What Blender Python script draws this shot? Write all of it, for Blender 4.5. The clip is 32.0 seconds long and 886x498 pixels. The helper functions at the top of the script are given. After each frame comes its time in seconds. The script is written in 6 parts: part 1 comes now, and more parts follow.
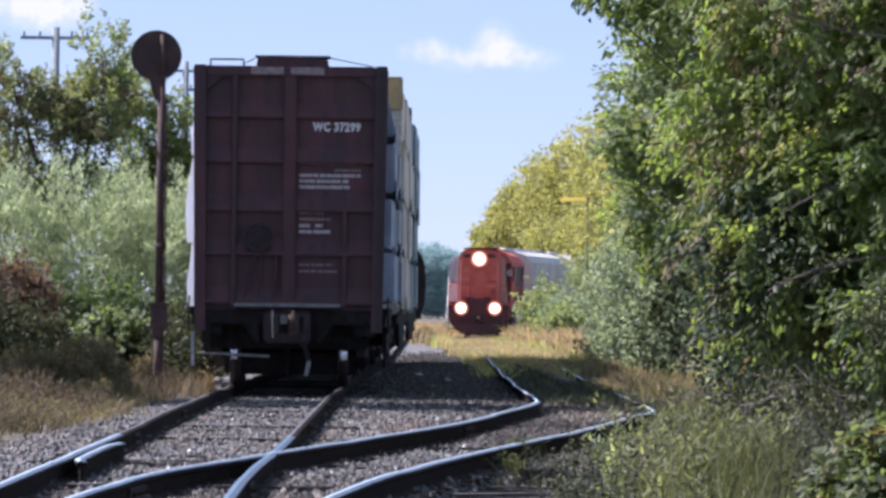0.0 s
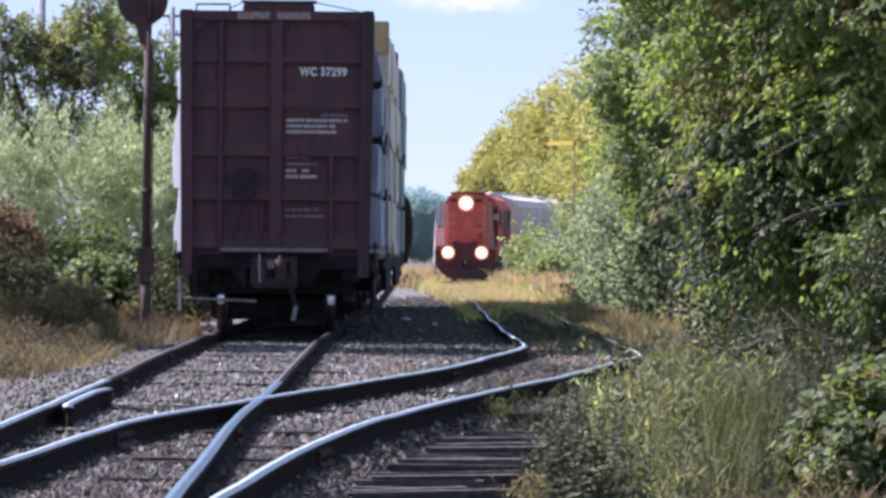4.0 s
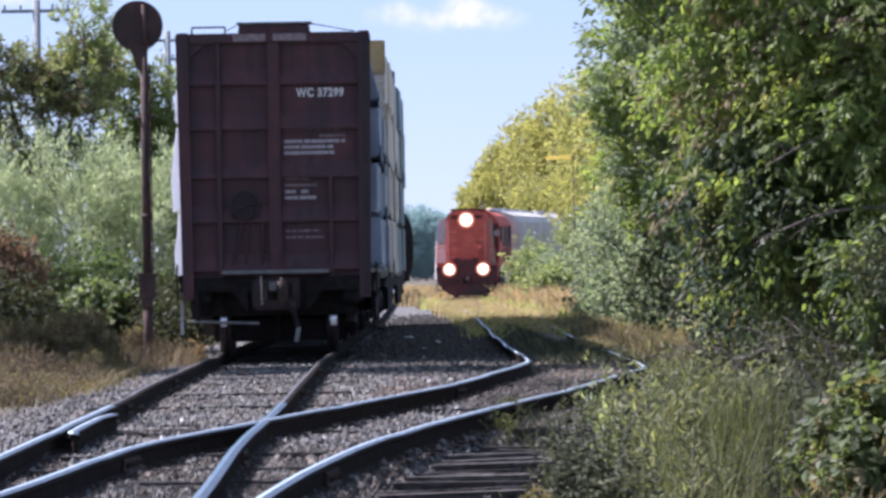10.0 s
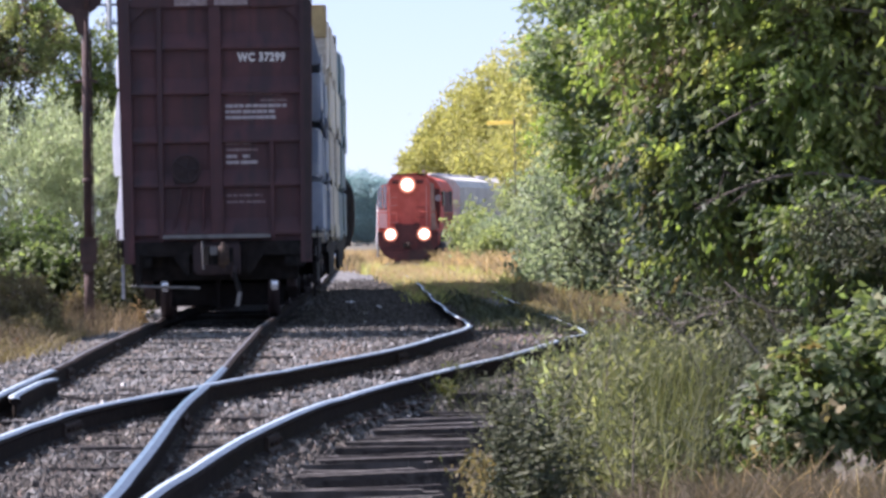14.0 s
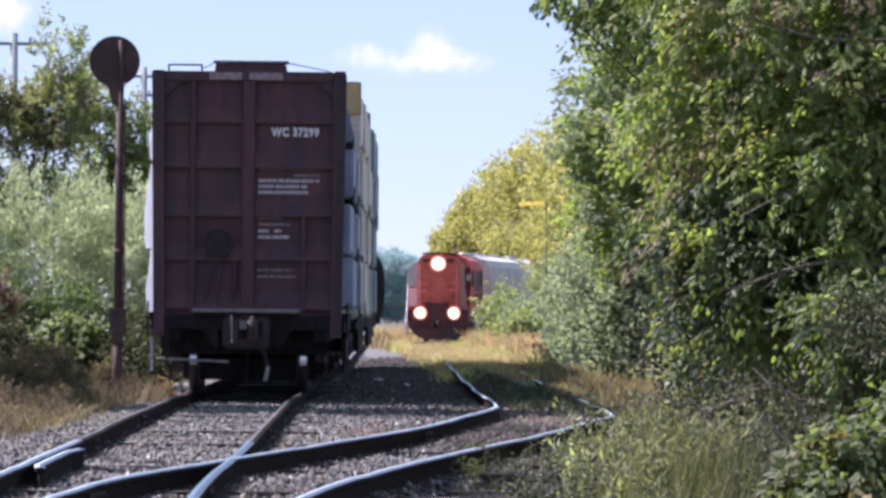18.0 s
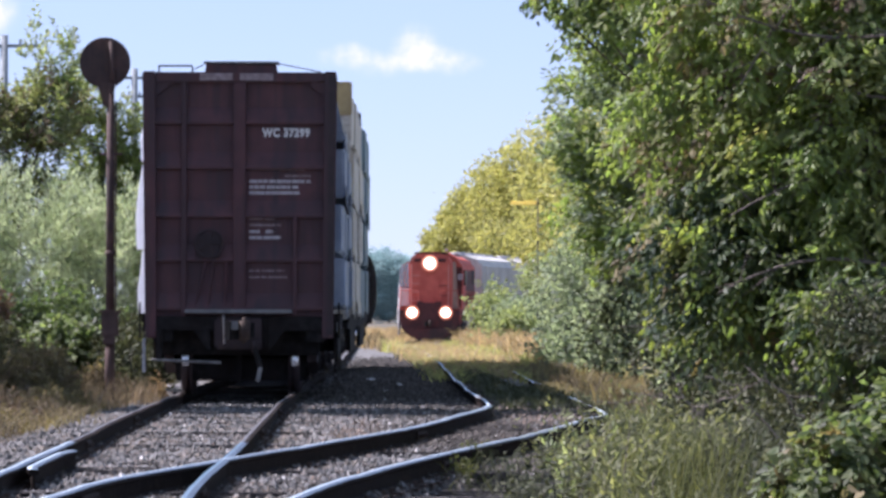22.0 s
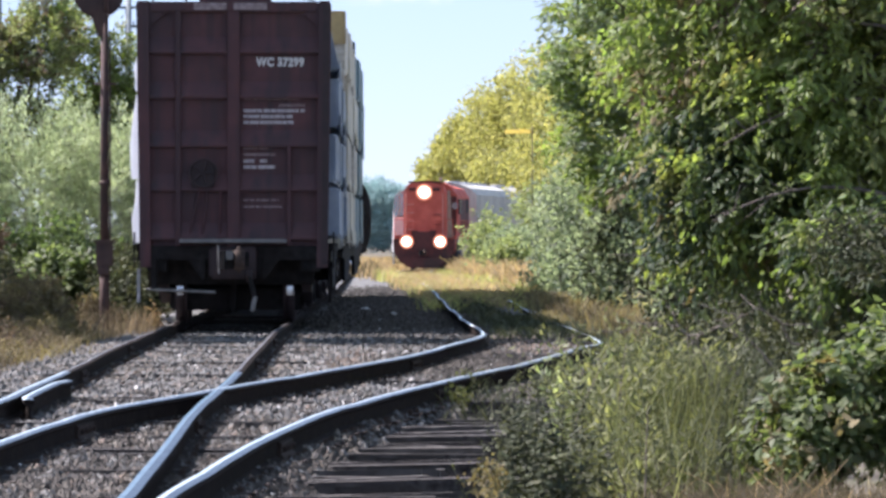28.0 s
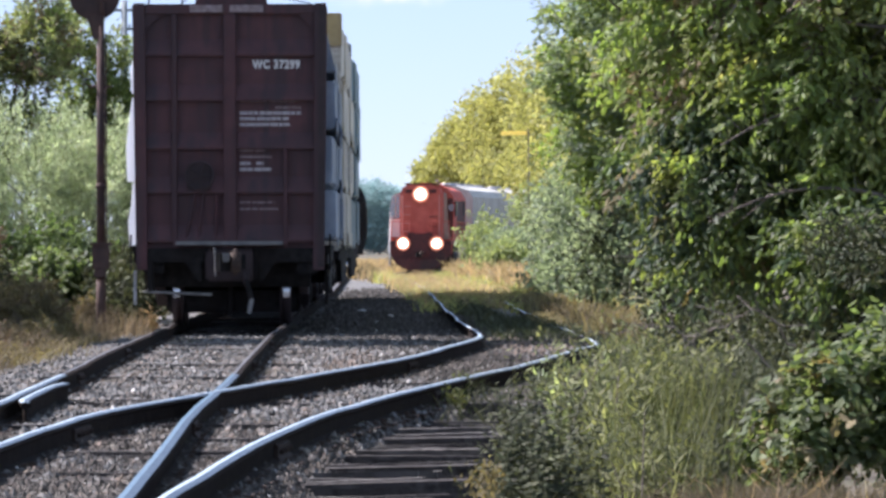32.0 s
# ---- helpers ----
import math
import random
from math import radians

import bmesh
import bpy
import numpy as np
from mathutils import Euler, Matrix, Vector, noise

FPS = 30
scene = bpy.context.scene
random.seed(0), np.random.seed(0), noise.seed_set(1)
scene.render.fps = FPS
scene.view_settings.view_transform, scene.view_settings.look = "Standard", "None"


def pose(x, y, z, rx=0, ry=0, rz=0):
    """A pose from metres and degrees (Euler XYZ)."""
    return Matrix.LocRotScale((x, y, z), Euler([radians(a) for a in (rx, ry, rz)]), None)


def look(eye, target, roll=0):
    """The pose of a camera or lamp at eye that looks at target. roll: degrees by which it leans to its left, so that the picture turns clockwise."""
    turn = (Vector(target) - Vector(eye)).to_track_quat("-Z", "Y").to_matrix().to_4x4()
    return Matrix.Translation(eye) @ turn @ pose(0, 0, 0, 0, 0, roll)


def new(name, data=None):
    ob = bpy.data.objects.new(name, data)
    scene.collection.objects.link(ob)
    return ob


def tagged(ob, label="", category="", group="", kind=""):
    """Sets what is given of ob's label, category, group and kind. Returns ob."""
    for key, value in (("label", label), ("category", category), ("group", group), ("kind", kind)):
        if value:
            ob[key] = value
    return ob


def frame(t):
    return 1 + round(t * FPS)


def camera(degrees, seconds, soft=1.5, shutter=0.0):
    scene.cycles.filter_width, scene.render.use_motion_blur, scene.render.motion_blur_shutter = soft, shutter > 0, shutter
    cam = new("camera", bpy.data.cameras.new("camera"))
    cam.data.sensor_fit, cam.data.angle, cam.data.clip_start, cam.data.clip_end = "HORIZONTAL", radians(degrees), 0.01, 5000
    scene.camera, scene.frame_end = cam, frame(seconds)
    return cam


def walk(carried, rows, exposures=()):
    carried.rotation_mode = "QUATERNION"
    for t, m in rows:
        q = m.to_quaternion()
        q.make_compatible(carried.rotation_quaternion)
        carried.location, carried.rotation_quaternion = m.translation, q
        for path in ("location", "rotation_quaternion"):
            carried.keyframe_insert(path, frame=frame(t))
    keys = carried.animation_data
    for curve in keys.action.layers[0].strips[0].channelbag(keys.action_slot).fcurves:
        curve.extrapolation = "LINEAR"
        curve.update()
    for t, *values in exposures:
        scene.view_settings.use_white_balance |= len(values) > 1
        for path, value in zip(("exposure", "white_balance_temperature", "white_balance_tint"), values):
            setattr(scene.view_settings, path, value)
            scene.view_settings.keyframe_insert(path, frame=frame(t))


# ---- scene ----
cam = camera(8.966, 32.0, soft=3.1)
# one standing point beside the switch, a long lens in unsteady hold: turn left, look up, lean
EYE = (0.0, 0.0, 1.10)
PATH = [
    (0, -0.2543, 0.6084, 0.67), (0.5, -0.2366, 0.5362, 0.73), (1, -0.2490, 0.3711, 0.61),
    (1.5, -0.2796, 0.2134, 0.62), (2, -0.3117, 0.1216, 0.62), (2.5, -0.3318, 0.0589, 0.50),
    (3, -0.3598, 0.0498, 0.47), (3.5, -0.3896, 0.0466, 0.55), (5.5, -0.4275, 0.0562, 0.38),
    (6, -0.4900, 0.1304, 0.37), (6.5, -0.5422, 0.1871, 0.10), (7, -0.5693, 0.2948, -0.21),
    (7.5, -0.5788, 0.4170, -0.72), (8, -0.5729, 0.5122, -0.87), (8.5, -0.5714, 0.5329, -0.85),
    (9, -0.5181, 0.4512, -0.91), (9.5, -0.4431, 0.2946, -0.90), (10, -0.3831, 0.2213, -0.99),
    (10.5, -0.3462, 0.1734, -0.95), (11, -0.4469, 0.1695, -1.03), (11.5, -0.4922, 0.1266, -1.33),
    (12, -0.5287, 0.1085, -1.33), (12.5, -0.5494, 0.1020, -1.71), (13, -0.7055, 0.0576, -1.81),
    (13.5, -0.8280, -0.0770, -1.56), (14, -0.9737, -0.1439, -0.90), (14.5, -1.0332, -0.0500, -0.64),
    (15, -0.9925, 0.7697, -0.32), (15.5, -0.8684, 1.1812, 0.05), (17.5, -0.6937, 0.9263, 0.61),
    (18, -0.6704, 0.6613, 0.50), (18.5, -0.6449, 0.6202, 0.40), (19, -0.6220, 0.6058, 0.27),
    (19.5, -0.6093, 0.6015, 0.29), (20, -0.6191, 0.6264, 0.19), (20.5, -0.6474, 0.6658, 0.24),
    (21, -0.6964, 0.6871, 0.15), (21.5, -0.7363, 0.6733, 0.13), (22, -0.7567, 0.6568, 0.14),
    (22.5, -0.8028, 0.5319, 0.10), (23, -0.8687, 0.4189, -0.03), (23.5, -0.9103, 0.3762, 0.01),
    (24, -0.9445, 0.3153, 0.03), (24.5, -0.9703, 0.2411, -0.05), (25, -1.0017, 0.1639, -0.02),
    (25.5, -0.9913, 0.0577, -0.05), (27.5, -0.8784, -0.0920, -0.08), (28, -0.8135, -0.0630, 0.00),
    (28.5, -0.7669, -0.0070, -0.09), (29, -0.7429, 0.0073, -0.01), (29.5, -0.7430, 0.0410, -0.03),
    (30, -0.7671, 0.0498, -0.13), (30.5, -0.8011, 0.0480, -0.11), (31, -0.8298, 0.0131, -0.05),
    (31.5, -0.8472, -0.0081, -0.12), (32, -0.8492, -0.0445, -0.14),
]
EXPOSURE = [(t, e + 0.94, k + 60, n + 1) for t, e, k, n in ((0, 0.04, 5600, 26), (3, 0.20, 5650, 28), (8, 0.12, 5600, 26), (13, 0.17, 5650, 27), (14, 0.34, 5800, 28), (15.5, 0.08, 5680, 28), (19, 0.26, 5740, 29), (22, 0.16, 5660, 27), (24, 0.33, 5640, 26), (28, 0.36, 5850, 21), (30, 0.27, 5820, 21), (32, 0.27, 5790, 21))]
walk(cam, [(t, pose(*EYE, 90 + up, 0, left) @ pose(0, 0, 0, 0, 0, lean)) for t, left, up, lean in PATH], EXPOSURE)

# ---- light: late-season sun ahead and to the left ----
SUN_AZ, SUN_EL = radians(68.0), radians(49.0)      # degrees left of straight ahead, above the horizon
world = bpy.data.worlds.new("sky")
scene.world = world
world.use_nodes = True
wn, wl = world.node_tree.nodes, world.node_tree.links
sky = wn.new("ShaderNodeTexSky")
sky.sky_type = "NISHITA"
sky.sun_disc = False
sky.sun_elevation, sky.sun_rotation = SUN_EL, -SUN_AZ
sky.altitude, sky.air_density, sky.dust_density, sky.ozone_density = 2000, 0.75, 0.4, 4.5
veil = wn.new("ShaderNodeMixRGB")            # a thin bright haze over the blue
veil.blend_type, veil.inputs[0].default_value, veil.inputs[2].default_value = "MULTIPLY", 1.0, (1.14, 0.97, 0.98, 1)
wl.new(sky.outputs[0], veil.inputs[1])
haze = wn.new("ShaderNodeMixRGB")            # evens the blue out towards the horizon
haze.inputs[0].default_value, haze.inputs[2].default_value = 0.5, (3.2, 4.12, 4.32, 1)
wl.new(veil.outputs[0], haze.inputs[1])
wl.new(haze.outputs[0], wn["Background"].inputs[0])
wn["Background"].inputs[1].default_value = 0.081
sun_data = bpy.data.lights.new("sun", "SUN")
sun_data.energy, sun_data.angle, sun_data.color = 5.0, radians(0.5), (1.0, 0.93, 0.82)
sun = new("sun", sun_data)
to_sun = Vector((-math.sin(SUN_AZ) * math.cos(SUN_EL), math.cos(SUN_AZ) * math.cos(SUN_EL), math.sin(SUN_EL)))
sun.matrix_world = look((0, 60, 60), Vector((0, 60, 60)) - to_sun)

# ---- materials ----


def mat(name, c1, c2, scale=6.0, rough=0.8, bump=0.3, metal=0.0, stain=None, vary=0.0, through_light=0.0, spec=0.5, coords="Object", glow_tint=(2.2, 2.3, 0.9), streak=None):
    """A surface of two colours at two scales, with relief; vary: spread of brightness from piece to piece; through_light: share of light that a leaf lets through."""
    m = bpy.data.materials.new(name)
    m.use_nodes = True
    n, k = m.node_tree.nodes, m.node_tree.links
    bsdf, out = n["Principled BSDF"], n["Material Output"]
    tc = n.new("ShaderNodeTexCoord")
    fine = n.new("ShaderNodeTexNoise")
    fine.inputs["Scale"].default_value, fine.inputs["Detail"].default_value = scale, 6
    k.new(tc.outputs[coords], fine.inputs["Vector"])
    ramp = n.new("ShaderNodeValToRGB")
    ramp.color_ramp.elements[0].position, ramp.color_ramp.elements[1].position = 0.35, 0.68
    ramp.color_ramp.elements[0].color, ramp.color_ramp.elements[1].color = (*c1, 1), (*c2, 1)
    k.new(fine.outputs[0], ramp.inputs[0])
    colour = ramp.outputs[0]
    if stain:
        big = n.new("ShaderNodeTexNoise")
        big.inputs["Scale"].default_value, big.inputs["Detail"].default_value = scale * 0.17, 4
        k.new(tc.outputs[coords], big.inputs["Vector"])
        r2 = n.new("ShaderNodeValToRGB")
        r2.color_ramp.elements[0].position, r2.color_ramp.elements[1].position = 0.48, 0.66
        k.new(big.outputs[0], r2.inputs[0])
        mix = n.new("ShaderNodeMixRGB")
        k.new(r2.outputs[0], mix.inputs[0])
        k.new(colour, mix.inputs[1])
        mix.inputs[2].default_value = (*stain, 1)
        colour = mix.outputs[0]
    if streak:
        run = n.new("ShaderNodeMapping")
        run.inputs["Scale"].default_value = (7.0, 7.0, 0.45)
        k.new(tc.outputs[coords], run.inputs[0])
        wash = n.new("ShaderNodeTexNoise")
        wash.inputs["Scale"].default_value, wash.inputs["Detail"].default_value = 1.0, 5
        k.new(run.outputs[0], wash.inputs["Vector"])
        r3 = n.new("ShaderNodeValToRGB")
        r3.color_ramp.elements[0].position, r3.color_ramp.elements[1].position = 0.45, 0.72
        k.new(wash.outputs[0], r3.inputs[0])
        mix3 = n.new("ShaderNodeMixRGB")
        k.new(r3.outputs[0], mix3.inputs[0])
        k.new(colour, mix3.inputs[1])
        mix3.inputs[2].default_value = (*streak, 1)
        colour = mix3.outputs[0]
    if vary:
        src = n.new("ShaderNodeNewGeometry")
        rnd = src.outputs["Random Per Island"]
        hsv = n.new("ShaderNodeHueSaturation")
        mr = n.new("ShaderNodeMapRange")
        mr.inputs[3].default_value, mr.inputs[4].default_value = 1 - vary, 1 + vary
        k.new(rnd, mr.inputs[0])
        k.new(mr.outputs[0], hsv.inputs["Value"])
        wob = n.new("ShaderNodeMath")
        wob.operation = "MULTIPLY_ADD"
        wob.inputs[1].default_value, wob.inputs[2].default_value = 0.07 * vary, 0.5 - 0.035 * vary
        frac = n.new("ShaderNodeMath")
        frac.operation = "FRACT"
        times7 = n.new("ShaderNodeMath")
        times7.operation = "MULTIPLY"
        times7.inputs[1].default_value = 7.3
        k.new(rnd, times7.inputs[0])
        k.new(times7.outputs[0], frac.inputs[0])
        k.new(frac.outputs[0], wob.inputs[0])
        k.new(wob.outputs[0], hsv.inputs["Hue"])
        k.new(colour, hsv.inputs["Color"])
        colour = hsv.outputs[0]
    k.new(colour, bsdf.inputs["Base Color"])
    bsdf.inputs["Roughness"].default_value = rough
    bsdf.inputs["Metallic"].default_value = metal
    bsdf.inputs["Specular IOR Level"].default_value = spec
    if bump:
        b = n.new("ShaderNodeBump")
        b.inputs["Strength"].default_value, b.inputs["Distance"].default_value = bump, 0.02
        k.new(fine.outputs[0], b.inputs["Height"])
        k.new(b.outputs[0], bsdf.inputs["Normal"])
    if through_light:
        tr = n.new("ShaderNodeBsdfTranslucent")
        gain = n.new("ShaderNodeMixRGB")
        gain.blend_type, gain.inputs[0].default_value = "MULTIPLY", 1.0
        gain.inputs[2].default_value = (*glow_tint, 1)
        k.new(colour, gain.inputs[1])
        k.new(gain.outputs[0], tr.inputs[0])
        ms = n.new("ShaderNodeMixShader")
        ms.inputs[0].default_value = through_light
        k.new(bsdf.outputs[0], ms.inputs[1])
        k.new(tr.outputs[0], ms.inputs[2])
        k.new(ms.outputs[0], out.inputs[0])
    return m


def glow(name, colour, strength):
    m = bpy.data.materials.new(name)
    m.use_nodes = True
    b = m.node_tree.nodes["Principled BSDF"]
    b.inputs["Base Color"].default_value = (*colour, 1)
    b.inputs["Emission Color"].default_value = (*colour, 1)
    b.inputs["Emission Strength"].default_value = strength
    return m


M_SOIL = mat("dry_soil_and_grass", (0.075, 0.062, 0.043), (0.16, 0.135, 0.095), 5, 0.95, 0.6, stain=(0.10, 0.10, 0.055))
M_BALLAST = mat("grey_ballast", (0.062, 0.061, 0.059), (0.225, 0.22, 0.212), 22, 0.9, 1.0, stain=(0.12, 0.115, 0.103))
M_STONE = mat("ballast_stone", (0.093, 0.092, 0.088), (0.24, 0.235, 0.224), 9, 0.9, 0.4, vary=0.5, stain=(0.20, 0.165, 0.13))
M_PALESTONE = mat("whitish_stone", (0.50, 0.48, 0.45), (0.70, 0.68, 0.64), 9, 0.85, 0.3, vary=0.25)
M_LITTER = mat("rust_brown_litter", (0.12, 0.09, 0.07), (0.23, 0.18, 0.14), 9, 0.9, 0.3, vary=0.3)
# dirt colour, also strewn to darken the cars' cast shadow
M_DIRTSHADE = mat("dark_dirt_and_shade", (0.045, 0.040, 0.035), (0.12, 0.105, 0.09), 9, 0.9, 0.3, vary=0.4)
M_RUST = mat("oily_rusted_rail_side", (0.014, 0.011, 0.010), (0.036, 0.027, 0.022), 14, 0.85, 0.4, stain=(0.020, 0.016, 0.014), spec=0.05)
M_DULLRUST = mat("dull_rusty_iron", (0.035, 0.026, 0.022), (0.085, 0.060, 0.048), 14, 0.85, 0.4, spec=0.2)
M_STEEL = mat("polished_rail_head", (0.72, 0.85, 0.91), (0.86, 0.95, 0.98), 7, 0.42, 0.05, metal=0.85)
M_WORNSTEEL = mat("dull_blue_rail_head", (0.20, 0.30, 0.37), (0.31, 0.42, 0.49), 7, 0.38, 0.06, metal=0.8)
# the rail head's shaded right side, put into a darker steel colour
M_SHADESTEEL = mat("shaded_rail_shoulder", (0.09, 0.12, 0.16), (0.20, 0.25, 0.30), 9, 0.4, 0.06, metal=0.8)
M_DULLSTEEL = mat("dull_brown_rail_head", (0.13, 0.12, 0.115), (0.27, 0.255, 0.25), 9, 0.42, 0.06, metal=0.6)
M_TREAD = mat("wheel_tread_glint", (0.60, 0.61, 0.64), (0.78, 0.80, 0.84), 9, 0.22, 0.02, metal=1.0)
M_TIE = mat("weathered_tie", (0.020, 0.017, 0.016), (0.092, 0.082, 0.077), 14, 0.9, 0.9, stain=(0.045, 0.038, 0.035))
M_TIEPALE = mat("sun_bleached_tie", (0.035, 0.030, 0.027), (0.15, 0.135, 0.125), 7, 0.9, 0.9, stain=(0.06, 0.05, 0.045))
M_BRAKE = mat("dull_brown_brake_gear", (0.026, 0.017, 0.018), (0.045, 0.026, 0.027), 6, 0.7, 0.2)
M_BOXCAR = mat("oxide_red_paint", (0.066, 0.024, 0.027), (0.096, 0.034, 0.036), 3, 0.62, 0.2, stain=(0.050, 0.022, 0.025), streak=(0.040, 0.021, 0.024))
M_BOXDARK = mat("grimy_black_steel", (0.009, 0.0085, 0.0085), (0.027, 0.024, 0.023), 8, 0.75, 0.4, stain=(0.017, 0.013, 0.012), spec=0.15)
M_TANK = mat("sooty_black_paint", (0.010, 0.009, 0.009), (0.020, 0.018, 0.018), 2, 0.85, 0.1, stain=(0.016, 0.014, 0.013), spec=0.04)
M_WHITE = mat("stencil_white", (0.62, 0.60, 0.58), (0.78, 0.76, 0.74), 20, 0.7, 0.1)
M_STENCIL = mat("worn_stencil_white", (0.32, 0.28, 0.29), (0.52, 0.48, 0.48), 30, 0.8, 0.1)
M_FADED = mat("faded_stencil", (0.16, 0.10, 0.10), (0.30, 0.24, 0.24), 30, 0.8, 0.1)
M_PLATE = mat("weathered_notice_plate", (0.20, 0.15, 0.15), (0.36, 0.29, 0.29), 12, 0.8, 0.1)
M_WRAP = mat("white_lumber_wrap", (0.78, 0.80, 0.84), (0.88, 0.89, 0.91), 2, 0.45, 0.5, stain=(0.70, 0.73, 0.80), through_light=0.55, glow_tint=(1, 1, 1))
M_FLAP = mat("loose_white_wrap", (0.80, 0.82, 0.86), (0.88, 0.90, 0.93), 2, 0.45, 0.3, through_light=0.75, glow_tint=(1, 1, 1))
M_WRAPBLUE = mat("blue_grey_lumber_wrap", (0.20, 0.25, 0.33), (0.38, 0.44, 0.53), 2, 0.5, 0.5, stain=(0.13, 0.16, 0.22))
M_CREAM = mat("cream_lumber_wrap", (0.54, 0.49, 0.38), (0.70, 0.65, 0.53), 2, 0.55, 0.5, stain=(0.42, 0.36, 0.26))
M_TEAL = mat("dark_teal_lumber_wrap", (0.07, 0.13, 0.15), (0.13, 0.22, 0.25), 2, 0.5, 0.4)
M_LUMBER = mat("pale_lumber", (0.44, 0.39, 0.31), (0.62, 0.58, 0.50), 12, 0.8, 0.4)
M_YELLOWDULL = mat("faded_yellow_paint", (0.33, 0.24, 0.10), (0.46, 0.34, 0.14), 5, 0.6, 0.2, stain=(0.20, 0.13, 0.07))
M_YELLOW = mat("yellow_paint", (0.80, 0.60, 0.09), (0.90, 0.70, 0.14), 4, 0.55, 0.1, stain=(0.72, 0.52, 0.09))
# red paint lightened, with the haze of distance put into its colour
M_LOCO = mat("hazed_red_paint", (0.54, 0.12, 0.085), (0.66, 0.16, 0.115), 3, 0.7, 0.1, stain=(0.44, 0.10, 0.075), spec=0.15)
M_BEIGE = mat("dirty_beige_paint", (0.40, 0.31, 0.24), (0.54, 0.44, 0.35), 4, 0.7, 0.1)
M_PALEGREY = mat("pale_grey_cab_paint", (0.62, 0.64, 0.62), (0.76, 0.77, 0.75), 4, 0.35, 0.1, stain=(0.5, 0.5, 0.48))
M_PALEGLASS = mat("sky_reflecting_cab_glass", (0.42, 0.44, 0.44), (0.56, 0.58, 0.58), 2, 0.25, 0.05, metal=0.8)
M_ROSE = mat("worn_pink_edge_paint", (0.60, 0.25, 0.20), (0.72, 0.34, 0.27), 4, 0.6, 0.1)
M_MAROON = mat("grimy_maroon_paint", (0.07, 0.02, 0.018), (0.13, 0.03, 0.025), 5, 0.7, 0.2, stain=(0.05, 0.025, 0.022))
M_GREY = mat("light_grey_paint", (0.42, 0.42, 0.45), (0.56, 0.56, 0.58), 3, 0.6, 0.15, stain=(0.36, 0.35, 0.36))
M_HOPPER = mat("grey_hopper_paint", (0.54, 0.53, 0.48), (0.64, 0.63, 0.57), 2, 0.6, 0.15, stain=(0.46, 0.45, 0.42), streak=(0.40, 0.38, 0.34))
M_SIGNAL = mat("rusty_brown_signal", (0.046, 0.027, 0.025), (0.095, 0.050, 0.041), 7, 0.8, 0.4, stain=(0.038, 0.026, 0.025), streak=(0.08, 0.048, 0.039))
M_POLE = mat("grey_pole_wood", (0.12, 0.12, 0.12), (0.24, 0.23, 0.22), 6, 0.9, 0.4)
M_TWIG = mat("grey_brown_twig", (0.09, 0.073, 0.06), (0.21, 0.175, 0.145), 9, 0.9, 0.4)
# weathered grey with the blue of distance haze put into it
M_UTILITY = mat("weathered_hazed_pole", (0.20, 0.23, 0.24), (0.32, 0.35, 0.36), 6, 0.9, 0.4)
M_BARK = mat("dark_bark", (0.05, 0.04, 0.03), (0.14, 0.11, 0.09), 12, 0.9, 0.7)
M_GLASS = mat("dark_window_glass", (0.02, 0.02, 0.025), (0.03, 0.03, 0.035), 2, 0.08, 0.0)
# stepped glow that imitates the soft bloom around the lit lamps
M_HALO = [glow("lamp_halo_glow", colour, strength) for colour, strength in (((1.0, 0.30, 0.16), 0.10), ((1.0, 0.38, 0.22), 0.24), ((1.0, 0.50, 0.30), 0.50), ((1.0, 0.66, 0.42), 1.1), ((1.0, 0.78, 0.52), 3.0))]
M_LAMP = glow("lit_headlight", (1.0, 0.82, 0.55), 30.0)
